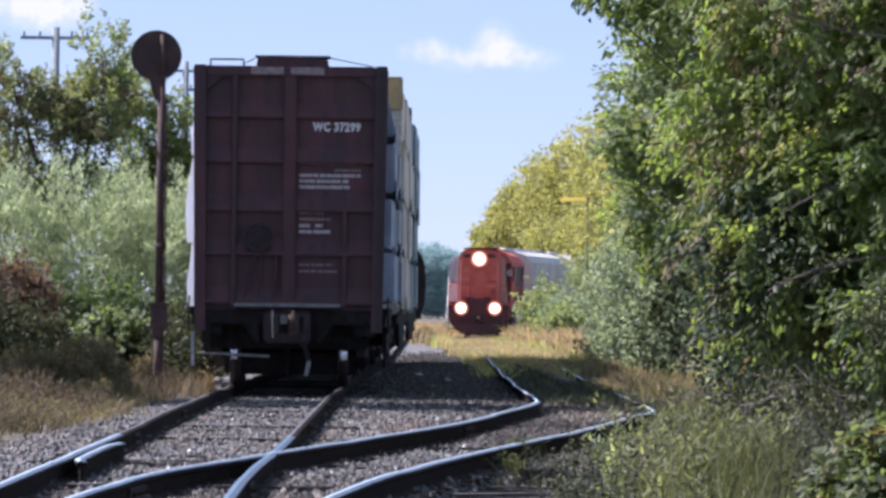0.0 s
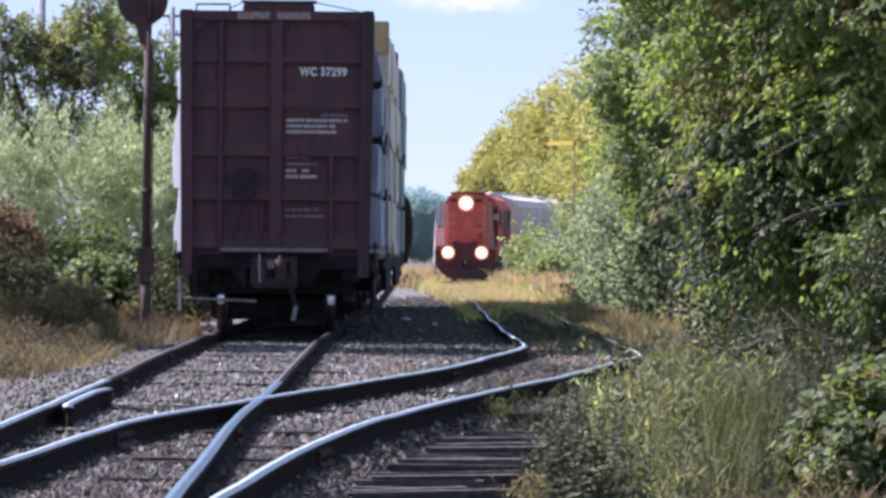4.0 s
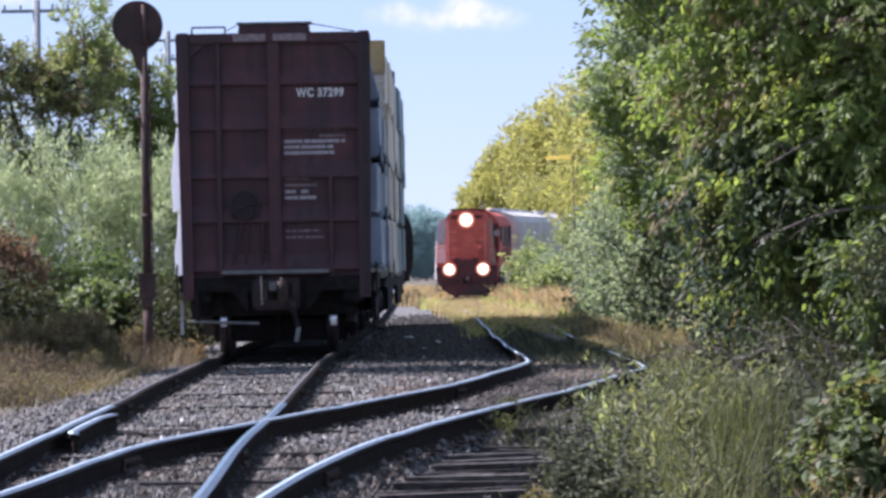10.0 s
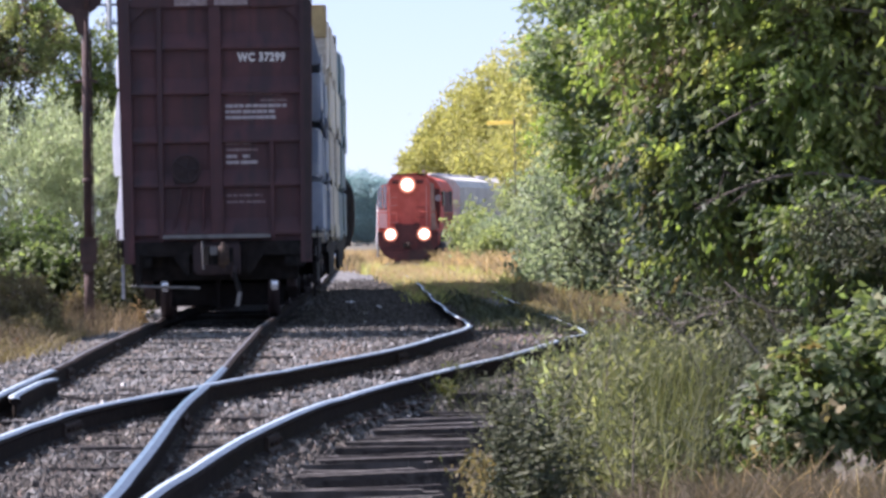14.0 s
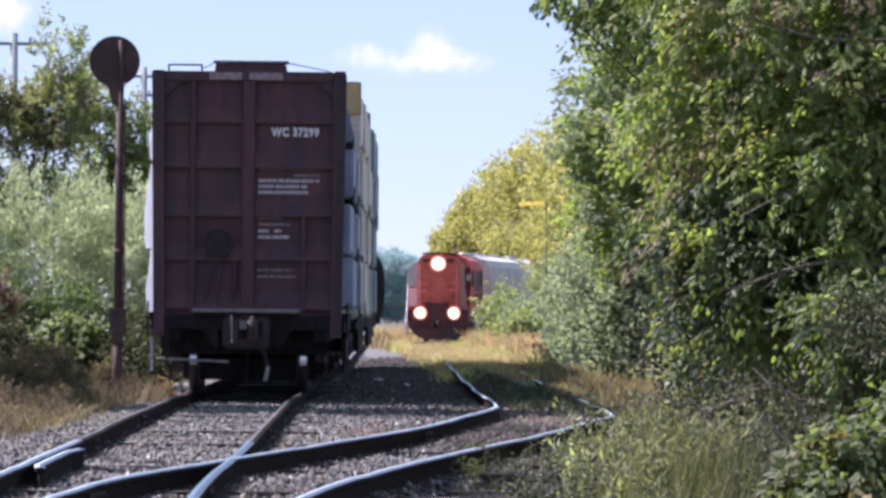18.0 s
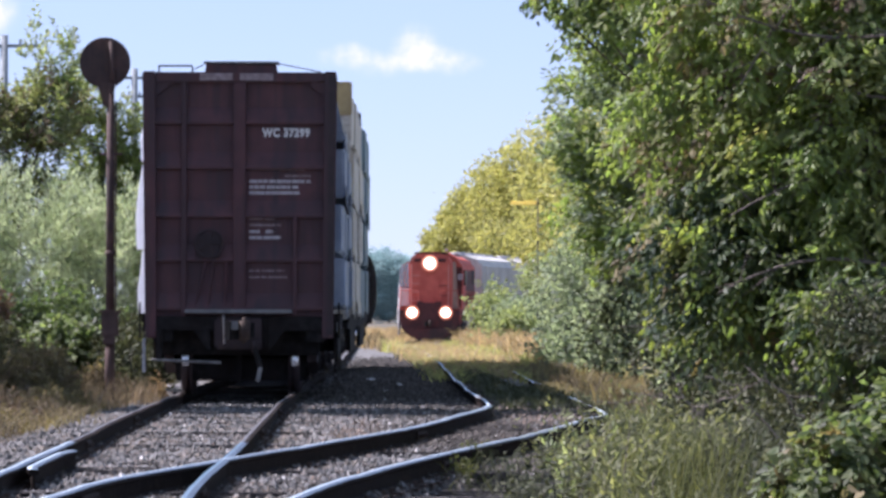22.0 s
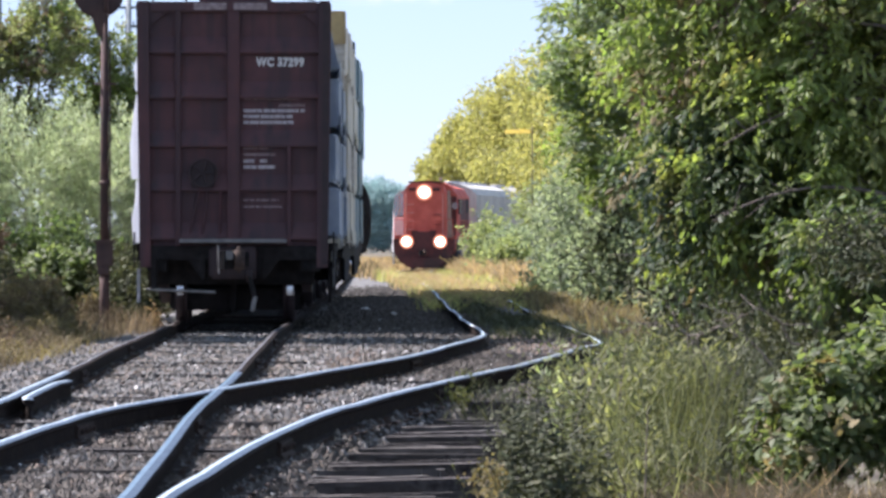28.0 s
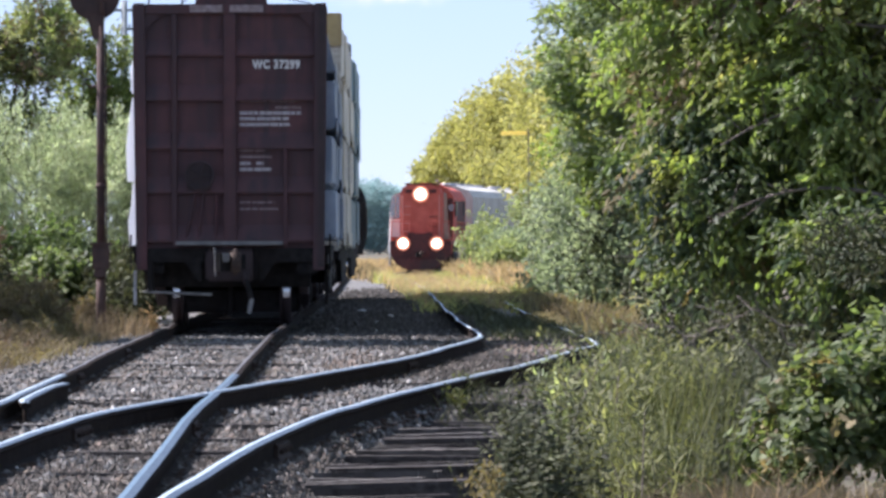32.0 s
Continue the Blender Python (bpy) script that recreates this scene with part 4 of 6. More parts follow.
def locomotive():
    """A hood-type diesel: high short hood leading, cab behind it, long hood to the rear."""
    eng = thing("locomotive", "red diesel switching locomotive with three lit headlights on the siding", "locomotive", at=pose(3.02, 282, float(rail_z(282)), 0, 0, -4.3) @ pose(0, 0.7, 0))
    y0 = -0.7
    b = nb()
    prism(b, ((-1.05, 1.62), (-1.05, 3.9), (-0.9, 4.22), (-0.5, 4.36), (0.5, 4.36), (0.9, 4.22), (1.05, 3.9), (1.05, 1.62)), y0 + 0.9, y0 + 2.6)
    hood = part("short_hood", b, M_LOCO, eng)
    part("hood_door", box(nb(), -0.42, 0.42, y0 + 0.86, y0 + 0.895, 1.75, 3.35, 0.012), M_LOCO, hood)
    for k in (2.25, 2.75):
        part("hood_step", box(nb(), 0.45, 0.85, y0 + 0.84, y0 + 0.9, k, k + 0.03), M_MAROON, hood)
    b = nb()
    prism(b, ((-1.36, 1.56), (-1.36, 3.75), (-1.1, 4.15), (-0.6, 4.35), (0.6, 4.35), (1.1, 4.15), (1.36, 3.75), (1.36, 1.56)), y0 + 5.0, y0 + 16.6)
    long_hood = part("long_hood", b, M_LOCO, eng)
    for s in (-1, 1):
        for k in range(7):
            part("side_door", box(nb(), s * 1.362, s * 1.378, y0 + 5.4 + k * 1.55, y0 + 6.75 + k * 1.55, 1.8, 3.6, 0.01), M_MAROON, long_hood)
        part("hood_grille", box(nb(), s * 1.362, s * 1.39, y0 + 13.5, y0 + 15.8, 2.9, 3.65, 0.01), M_BOXDARK, long_hood)
    for s in (-1, 1):
        part("number_board", box(nb(), s * 0.58 - 0.2, s * 0.58 + 0.2, y0 + 0.84, y0 + 0.9, 3.95, 4.12, 0.01), M_MAROON, hood)
    part("headlight_casing", box(nb(), -0.30, 0.30, y0 + 0.78, y0 + 0.95, 3.62, 4.16, 0.06), M_LOCO, hood)
    lamp_unit(eng, 0.0, y0 + 0.74, 3.89, 0.30, "headlight")
    for s in (-1, 1):
        lamp_unit(eng, s * 0.84, y0 + 0.1, 1.42, 0.25, "ditch_light")
        part("light_bracket", box(nb(), s * 0.84 - 0.2, s * 0.84 + 0.2, y0 + 0.2, y0 + 0.4, 1.25, 1.62, 0.03), M_LOCO, eng)
    # frame, deck, pilot
    part("front_door", box(nb(), -0.46, 0.46, y0 + 0.16, y0 + 0.30, 0.95, 1.92, 0.04), M_MAROON, eng, "dark maroon walkway gate")
    part("walkway_deck", box(nb(), -1.52, 1.52, y0 + 0.3, y0 + 17, 1.38, 1.55, 0.02), M_MAROON, eng)
    part("frame", box(nb(), -1.1, 1.1, y0 + 0.5, y0 + 16.8, 1.0, 1.38, 0.02), M_BOXDARK, eng)
    part("fuel_tank", box(nb(), -1.3, 1.3, y0 + 6.2, y0 + 10.6, 0.35, 1.1, 0.15), M_BOXDARK, eng)
    b = nb()
    prism(b, ((-1.5, 1.40), (1.5, 1.40), (1.48, 0.85), (1.2, 0.38), (0.7, 0.12), (-0.7, 0.12), (-1.2, 0.38), (-1.48, 0.85)), y0 + 0.22, y0 + 0.34)
    part("pilot", b, M_MAROON, eng, "dark maroon pilot plate")
    b = nb()
    prism(b, ((-1.15, 0.62), (1.15, 0.62), (0.95, 0.22), (0.6, 0.10), (-0.6, 0.10), (-0.95, 0.22)), y0 - 0.05, y0 + 0.2)
    part("snow_plough", b, M_MAROON, eng)
    coupler(eng, y0 + 0.2, -1)
    for s in (-1, 1):
        for k, x in enumerate((0.55, 1.45)):
            part("handrail_post", bar(nb(), (s * x, y0 + 0.34, 1.5), (s * x, y0 + 0.34, 2.55), 0.022, n=6), M_LOCO, eng)
        part("end_handrail", bar(nb(), (s * 0.55, y0 + 0.34, 2.52), (s * 1.45, y0 + 0.34, 2.52), 0.02, n=6), M_LOCO, eng)
        for k in range(7):
            part("handrail_post", bar(nb(), (s * 1.48, y0 + 5.4 + k * 1.5, 1.5), (s * 1.48, y0 + 5.4 + k * 1.5, 2.5), 0.02, n=6), M_LOCO, eng)
        part("side_handrail", bar(nb(), (s * 1.48, y0 + 5.1, 2.5), (s * 1.48, y0 + 16.4, 2.5), 0.02, n=6), M_LOCO, eng)
        for k in range(4):
            part("step", box(nb(), s * 1.25, s * 1.52, y0 + 0.3, y0 + 0.75, 0.35 + k * 0.3, 0.39 + k * 0.3), M_BOXDARK, eng)
        part("step_side", box(nb(), s * 1.5, s * 1.54, y0 + 0.25, y0 + 0.9, 0.3, 1.4), M_WHITE if s < 0 else M_MAROON, eng, "white-edged step side" if s < 0 else "")
    # cab
    cab = part("cab", prism(nb(), ((-1.62, 1.55), (-1.62, 3.58), (-1.54, 3.80), (-1.36, 3.93), (-1.08, 3.97), (-0.9, 4.32), (-0.6, 4.46), (0.7, 4.46), (1.2, 4.2), (1.52, 3.75), (1.56, 2.8), (1.52, 1.55)), y0 + 2.6, y0 + 5.0), [M_LOCO], eng)
    part("cab_front_panel", prism(nb(), ((-1.60, 1.75), (-1.60, 2.66), (-1.07, 2.66), (-1.07, 1.75)), y0 + 1.9, y0 + 2.6), M_PALEGREY, cab, "pale grey cab front panel")
    part("front_window", prism(nb(), ((-1.60, 2.70), (-1.60, 3.52), (-1.52, 3.76), (-1.36, 3.88), (-1.07, 3.90), (-1.07, 2.70)), y0 + 1.9, y0 + 2.6), M_PALEGLASS, cab, "pale sky-reflecting arched cab window")
    part("window_bar", box(nb(), -1.36, -1.32, y0 + 1.86, y0 + 1.895, 2.7, 3.86), M_BEIGE, cab)
    part("roof_edge", box(nb(), -0.82, 0.82, y0 + 0.86, y0 + 2.7, 4.37, 4.44, 0.02), M_MAROON, hood, "dark roof edge")
    part("cab_front_panel", box(nb(), 1.22, 1.51, y0 + 2.55, y0 + 2.6, 1.7, 3.70, 0.012), M_MAROON, cab, "dark maroon cab front panel")
    # light grey paint stands in for the reflection in this window
    part("round_window", bar(nb(), (1.44, y0 + 2.52, 3.22), (1.44, y0 + 2.58, 3.22), 0.17, n=20), M_GREY, cab, "round window with a pale reflection put into its colour")
    part("hood_side_stripe", prism(nb(), ((1.06, 1.62), (1.06, 4.02), (1.20, 3.95), (1.27, 2.4), (1.40, 1.62)), y0 + 2.45, y0 + 2.55), M_BEIGE, hood, "pale beige stripe on the hood corner")
    for s in (-1, 1):
        part("side_window", box(nb(), s * 1.54, s * 1.64, y0 + 3.2, y0 + 4.4, 2.8, 3.55, 0.02), M_GLASS, cab)
        part("drop_step", box(nb(), s * 0.30, s * 0.62, y0 + 0.28, y0 + 0.33, 1.56, 1.98, 0.02), M_MAROON, eng)
    for k in range(4):
        part("hood_rung", box(nb(), -0.86, -0.52, y0 + 0.80, y0 + 0.84, 2.0 + 0.42 * k, 2.04 + 0.42 * k), M_ROSE, hood, "pale worn rung")
    for s in (-1, 1):
        part("grab_rail", bar(nb(), (s * 0.93, y0 + 0.84, 1.75), (s * 0.93, y0 + 0.84, 3.85), 0.03, n=6), M_ROSE, hood)
        part("corner_handrail", bar(nb(), (s * 1.56, y0 + 0.34, 0.9), (s * 1.60, y0 + 2.4, 3.4), 0.03, n=6), M_WHITE if s < 0 else M_LOCO, eng, "white corner handrail" if s < 0 else "")
    part("exhaust_stack", box(nb(), -0.25, 0.25, y0 + 4.4, y0 + 5.0, 4.40, 4.50, 0.02), M_LOCO, eng)
    part("horn", bar(nb(), (0.3, y0 + 9.6, 4.62), (0.3, y0 + 9.2, 4.65), 0.03, 0.09, n=10), M_GREY, eng)
    truck(eng, y0 + 3.6)
    truck(eng, y0 + 13.0)
    return eng


def hopper_car(y):
    car = thing("hopper_car", "grey covered hopper car coupled behind the locomotive", "railway car", group="grey hopper cars", at=pose(-0.28, 0, 0) @ loco_curve_pose(SIDING, y + 8.5))
    b = nb()
    prism(b, ((-1.55, 1.3), (-1.6, 3.9), (-1.3, 4.25), (-0.6, 4.5), (0.6, 4.5), (1.3, 4.25), (1.6, 3.9), (1.55, 1.3), (0.8, 0.7), (-0.8, 0.7)), -8.3, 8.3)
    body = part("body", b, M_HOPPER, car)
    for s in (-1, 1):
        for k in range(12):
            part("side_rib", box(nb(), s * 1.58, s * 1.625, -8.0 + k * 1.45, -7.88 + k * 1.45, 1.3, 3.9), M_HOPPER, body)
        part("side_sill", box(nb(), s * 1.5, s * 1.64, -8.4, 8.4, 1.1, 1.35), M_HOPPER, body)
    part("running_board", box(nb(), -0.35, 0.35, -8.4, 8.4, 4.52, 4.58), M_GREY, car)
    for k in range(4):
        part("hatch", bar(nb(), (0, -6 + 4 * k, 4.5), (0, -6 + 4 * k, 4.66), 0.4, n=14), M_GREY, car)
    truck(car, -6.6)
    truck(car, 6.6)
    return car


locomotive()
hopper_car(300.5)
hopper_car(319.0)


def signal_mast():
    """An old searchlight signal seen from behind: round target, tapered mast, relay box."""
    m = thing("railway_signal", "rusty brown searchlight signal mast with a round target", "railway signal", at=pose(-3.575, 78.3, -0.16))
    b = nb()
    bar(b, (0, 0, 0), (0, 0, 1.0), 0.068, n=16)
    bar(b, (0, 0, 1.0), (0, 0, 4.4), 0.062, 0.052, n=16)
    part("mast", b, M_SIGNAL, m)
    part("base", box(nb(), -0.16, 0.16, -0.16, 0.16, -0.1, 0.06, 0.02), M_POLE, m)
    part("relay_box", box(nb(), -0.115, 0.115, -0.12, 0.12, 0.94, 1.26, 0.006), M_SIGNAL, m)
    part("box_lid", box(nb(), -0.14, 0.14, -0.145, 0.145, 1.26, 1.30, 0.005), M_SIGNAL, m)
    part("box_foot", box(nb(), -0.09, 0.07, -0.15, 0.10, 0.82, 0.935, 0.006), M_SIGNAL, m)
    part("conduit", bar(nb(), (0.078, -0.02, 1.3), (0.07, -0.02, 4.2), 0.012, n=6), M_SIGNAL, m)
    part("collar", bar(nb(), (0, 0, 2.05), (0, 0, 2.12), 0.074, n=16), M_SIGNAL, m)
    t = nb()
    bar(t, (-0.085, 0.10, 4.73), (-0.085, 0.06, 4.73), 0.345, n=48)
    disc = part("target_disc", t, M_SIGNAL, m, "round rust-stained steel target")
    part("rim", bar(nb(), (-0.085, 0.105, 4.73), (-0.085, 0.13, 4.73), 0.352, 0.33, n=48), M_SIGNAL, disc)
    part("lamp_housing", bar(nb(), (-0.085, 0.13, 4.70), (-0.085, 0.34, 4.70), 0.16, 0.13, n=24), M_SIGNAL, m)
    part("mast_top", bar(nb(), (0.03, 0.0, 4.38), (0.0, 0.03, 5.02), 0.032, n=10), M_SIGNAL, m)
    b = nb()
    prism(b, ((-0.19, 4.45), (0.05, 4.45), (0.05, 4.1), (-0.10, 4.12)), -0.05, 0.05)
    part("bracket", b, M_SIGNAL, m)
    part("cross_arm", bar(nb(), (-0.16, 0, 3.46), (0.16, 0, 3.46), 0.018, n=8), M_SIGNAL, m)
    return m


signal_mast()


def utility_pole(x, y, top, arms, label):
    p = thing("utility_pole", label, "utility pole", group="utility poles", at=pose(x, y, float(ground_z(x, y))))
    part("pole", bar(nb(), (0, 0, -0.3), (0, 0, top), 0.19, 0.13, n=12), M_UTILITY, p)
    for z, w in arms:
        a = part("crossarm", box(nb(), -w, w, -0.08, 0.02, z - 0.06, z + 0.06), M_UTILITY, p)
        for k in (-0.9, -0.45, 0.45, 0.9):
            part("insulator", bar(nb(), (k * w, -0.03, z + 0.06), (k * w, -0.03, z + 0.22), 0.04, n=8), M_UTILITY, a)
    return p


utility_pole(-12.9, 200, 11.1, ((10.72, 1.25),), "grey wooden utility pole with one crossarm")
utility_pole(-9.95, 240, 11.9, ((11.5, 0.8), (10.7, 0.5)), "grey wooden utility pole behind the trees")


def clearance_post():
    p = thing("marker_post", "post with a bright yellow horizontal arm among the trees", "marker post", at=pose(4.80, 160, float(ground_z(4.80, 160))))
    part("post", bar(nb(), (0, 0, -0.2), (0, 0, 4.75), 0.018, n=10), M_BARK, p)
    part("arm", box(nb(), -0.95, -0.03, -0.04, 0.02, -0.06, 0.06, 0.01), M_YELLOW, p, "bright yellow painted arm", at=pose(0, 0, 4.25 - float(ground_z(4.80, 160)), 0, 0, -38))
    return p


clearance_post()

# ---- plants ----


def leaf_blades(rnd, centres, d, s, size, aspect):
    """Folded pointed leaf blades, two halves each, along d and spread along s; returns corners and faces."""
    n = len(centres)
    d = d / np.linalg.norm(d, axis=1)[:, None]
    s = s - d * (s * d).sum(1)[:, None]
    s /= np.linalg.norm(s, axis=1)[:, None] + 1e-9
    up = np.cross(d, s)
    ln = size * rnd.uniform(0.6, 1.4, (n, 1))
    w = ln * aspect * 0.5
    base, tip = centres - d * ln * 0.5, centres + d * ln * 0.5
    a, b = base + d * ln * 0.32, base + d * ln * 0.68
    v = np.stack([base, a + s * w + up * ln * 0.10, b + s * w * 0.8 + up * ln * 0.08, tip - up * ln * 0.10, b - s * w * 0.8 + up * ln * 0.08, a - s * w + up * ln * 0.10], 1).reshape(-1, 3)
    i = np.arange(n)[:, None] * 6
    return v, np.concatenate([i + [0, 1, 2, 3], i + [0, 3, 4, 5]], 0)


def leaves(rnd, centres, size, lean=0.0, aspect=0.6):
    """Leaf blades turned all ways."""
    d = rnd.normal(size=(len(centres), 3))
    d[:, 2] -= lean
    return leaf_blades(rnd, centres, d, rnd.normal(size=(len(centres), 3)), size, aspect)


def spray_leaves(rnd, lobes, n, per, length, droop, hang, rise, size, aspect):
    """Leaves in two ranks along bending shoots that grow out of the lobes (x, y, z, and three half sizes) of a crown."""
    lobes = np.array(lobes, float)
    weight = (lobes[:, 3] * lobes[:, 4] * lobes[:, 5]) ** (2 / 3)
    k = max(1, n // per)
    which = rnd.choice(len(lobes), k, p=weight / weight.sum())
    d = rnd.normal(size=(k, 3))
    d /= np.linalg.norm(d, axis=1)[:, None]
    r = rnd.uniform(0.2, 1, (k, 1)) ** 0.42
    bump = 1 + 0.20 * np.sin(5.1 * d[:, :1] + which[:, None]) * np.sin(4.3 * d[:, 2:] + 1.7 * which[:, None])
    c = lobes[which, :3] + d * r * bump * lobes[which, 3:]
    out = d * (1, 1, 0.6) + rnd.normal(size=(k, 3)) * 0.45 + (0, 0, rise)
    out /= np.linalg.norm(out, axis=1)[:, None]
    reach = length * rnd.uniform(0.5, 1.3, (k, 1, 1)) * np.minimum(1, 0.4 + lobes[which, 3])[:, None, None]
    u = ((np.arange(per) + 0.5) / per)[None, :, None]
    p = c[:, None] + out[:, None] * reach * (u - 0.45)
    p[..., 2:] -= droop * reach * u * u
    run = out[:, None] + np.concatenate([np.zeros((1, per, 2)), -2 * droop * u], -1)
    run = run / np.linalg.norm(run, axis=-1)[..., None]
    tilt = rnd.normal(size=(k, 1, 3)) * 0.5 + (0, 0, 1)
    side = np.cross(run, np.broadcast_to(tilt, run.shape))
    side /= np.linalg.norm(side, axis=-1)[..., None] + 1e-9
    flip = np.where(np.arange(per) % 2, 1.0, -1.0)[None, :, None]
    way = run * 0.6 + side * flip * 0.8 + rnd.normal(size=p.shape) * 0.28
    way[..., 2] -= hang
    p = p + way * size * 0.5 + rnd.normal(size=p.shape) * size * 0.35
    face = tilt + 0.5 * out[:, None] + rnd.normal(size=p.shape) * 0.42
    return leaf_blades(rnd, p.reshape(-1, 3), way.reshape(-1, 3), np.cross(way, face).reshape(-1, 3), size, aspect)


def crown_points(rnd, lobes, n, clump, per=14):
    """Points in clumps, over uneven rounded lobes (x, y, z, and three half sizes), thicker towards their skin."""
    lobes = np.array(lobes, float)
    weight = (lobes[:, 3] * lobes[:, 4] * lobes[:, 5]) ** (2 / 3)
    k = max(1, n // per)
    which = rnd.choice(len(lobes), k, p=weight / weight.sum())
    d = rnd.normal(size=(k, 3))
    d /= np.linalg.norm(d, axis=1)[:, None]
    r = rnd.uniform(0.25, 1, (k, 1)) ** 0.45
    bump = 1 + 0.22 * np.sin(5.1 * d[:, :1] + which[:, None]) * np.sin(4.3 * d[:, 2:] + 1.7 * which[:, None])
    c = lobes[which, :3] + d * r * bump * lobes[which, 3:]
    p = np.repeat(c, per, 0) + rnd.normal(size=(k * per, 3)) * clump
    return p


def limb(bm, a, b, r0, r1, rnd, n=5):
    a, b = Vector(a), Vector(b)
    prev = a
    for i in range(1, n + 1):
        u = i / n
        p = a.lerp(b, u) + Vector([rnd.normal() * 0.05 * (b - a).length * (1 - u) for _ in range(3)])
        bar(bm, prev, p, r0 + (r1 - r0) * (i - 1) / n, r0 + (r1 - r0) * u, n=7)
        prev = p


def plant(name, label, category, base, lobes, n, size, leaf, seed, clump=0.12, trunk=0.12, lean=0.3, aspect=0.6, group="", extra=(), twigs=10, per=14, sprays=0, shoots=None):
    """A tree or bush: trunk and limbs that reach into the lobes of its crown, and leaves in clumps."""
    rnd = np.random.default_rng(seed)
    bx, by = base
    bz = float(ground_z(bx, by))
    t = thing(name, label, category, group, at=pose(bx, by, bz))
    loc = [(x - bx, y - by, z - bz, a, b, c) for x, y, z, a, b, c in lobes]
    bm = nb()
    zc = float(np.mean([l[2] for l in loc]))
    fork = (float(np.mean([l[0] for l in loc])) * 0.25, 0, zc * 0.45)
    limb(bm, (0, 0, -0.2), fork, trunk, trunk * 0.75, rnd)
    for l in loc:
        thick = trunk * (1.0 if min(l[3:]) > 0.75 else 0.22)
        limb(bm, fork, l[:3], thick * 0.6, thick * 0.2, rnd)
        for k in range(max(1, twigs // len(loc))):
            d = rnd.normal(size=3)
            d /= np.linalg.norm(d)
            limb(bm, l[:3], np.array(l[:3]) + d * np.array(l[3:]) * 0.95, thick * 0.14, thick * 0.04, rnd, 4)
    part("trunk", bm, M_BARK, t)
    if sprays:
        bm = nb()
        for k in range(sprays):
            l = loc[rnd.integers(len(loc))]
            if min(l[3:]) < 0.5:
                continue
            d = rnd.normal(size=3)
            d /= np.linalg.norm(d)
            a = np.array(l[:3]) + d * np.array(l[3:]) * rnd.uniform(0.5, 0.85)
            limb(bm, a, a + rnd.normal(size=3) * 0.35 + (0, -0.1, -0.05), 0.011, 0.004, rnd, 3)
        part("twig_spray", bm, M_TWIG, t, "bare grey-brown twigs")
        tagged(t.children[-1], kind="stuff")
    def foliage(where, count):
        if shoots:
            return spray_leaves(rnd, where, count, per, *shoots, size, aspect)
        return leaves(rnd, crown_points(rnd, where, count, clump, per), size, lean, aspect)
    sheet("crown", *foliage(loc, n), M_LEAF[leaf], t)
    for leaf2, n2, part_of in extra:
        v, f = foliage([loc[i] for i in part_of], n2)
        tagged(sheet("inner_foliage", v, f, M_LEAF[leaf2], t), kind="stuff")
    return t


def stem_weeds(name, label, spots, height, leaf, seed, size=0.05, aspect=0.3, per=22, droop=0.15, hang=0.1, base_bare=0.1, taper=0.6, group="", dry=0, stem_leaf="weed"):
    """A clump of upright stems, each with small leaves along it that shorten towards the tip; dry: how many bare dead stalks stand among them."""
    rnd = np.random.default_rng(seed)
    p = np.asarray(spots, float)
    n = len(p)
    cx, cy = float(p[:, 0].mean()), float(p[:, 1].mean())
    cz = float(ground_z(cx, cy))
    t = thing(name, label, "weeds", group, at=pose(cx, cy, cz))
    foot = np.stack([p[:, 0] - cx, p[:, 1] - cy, ground_z(p[:, 0], p[:, 1]) - cz - 0.02], -1)
    h = height * rnd.uniform(0.55, 1.1, (n, 1))
    bend = rnd.normal(size=(n, 2)) * droop
    def on_stem(u):
        return foot[:, None] + np.stack([bend[:, :1] * h * u ** 2, bend[:, 1:] * h * u ** 2, h * u * (1 - 0.12 * u)], -1)
    u = (base_bare + (1 - base_bare) * (np.arange(per) + 0.5) / per)[None, :] + rnd.uniform(-0.02, 0.02, (n, per))
    c = on_stem(u)
    turn = rnd.uniform(0, math.tau, (n, 1)) + np.arange(per)[None] * 2.4 + rnd.normal(size=(n, per)) * 0.3
    way = np.stack([np.cos(turn), np.sin(turn), 0.55 - hang + rnd.normal(size=(n, per)) * 0.35], -1)
    ln = size * (1 - taper * u ** 2)[..., None]
    c = c + way * ln * 0.5
    face = np.stack([np.zeros_like(turn), np.zeros_like(turn), np.ones_like(turn)], -1) + rnd.normal(size=way.shape) * 0.35
    v, f = leaf_blades(rnd, c.reshape(-1, 3), way.reshape(-1, 3), np.cross(way, face).reshape(-1, 3), ln.reshape(-1, 1), aspect)
    sheet("foliage", v, f, M_LEAF[leaf], t)
    us = np.array([0, 0.35, 0.7, 1.0])[None, :]
    line = on_stem(np.repeat(us, n, 0))
    def stalks(name2, pts, r, material):
        m, k = pts.shape[:2]
        ring = np.array([(math.cos(q), math.sin(q), 0) for q in (0.3, 2.4, 4.5)])
        thin = np.linspace(1, 0.35, k)[None, :, None, None]
        vv = (pts[:, :, None] + ring[None, None] * r * thin).reshape(-1, 3)
        base = (np.arange(m)[:, None] * k + np.arange(k - 1)[None]).reshape(-1) * 3
        ff = np.concatenate([np.stack([base + j, base + (j + 1) % 3, base + 3 + (j + 1) % 3, base + 3 + j], -1) for j in range(3)])
        tagged(sheet(name2, vv, ff, material, t), kind="stuff")
    stalks("stalk", line, 0.004, M_LEAF[stem_leaf])
    if dry:
        stalks("dead_stalk", line[:dry] * (1.0, 1.0, 1.12) + (0.03, -0.05, 0), 0.007, M_TWIG)
    return t


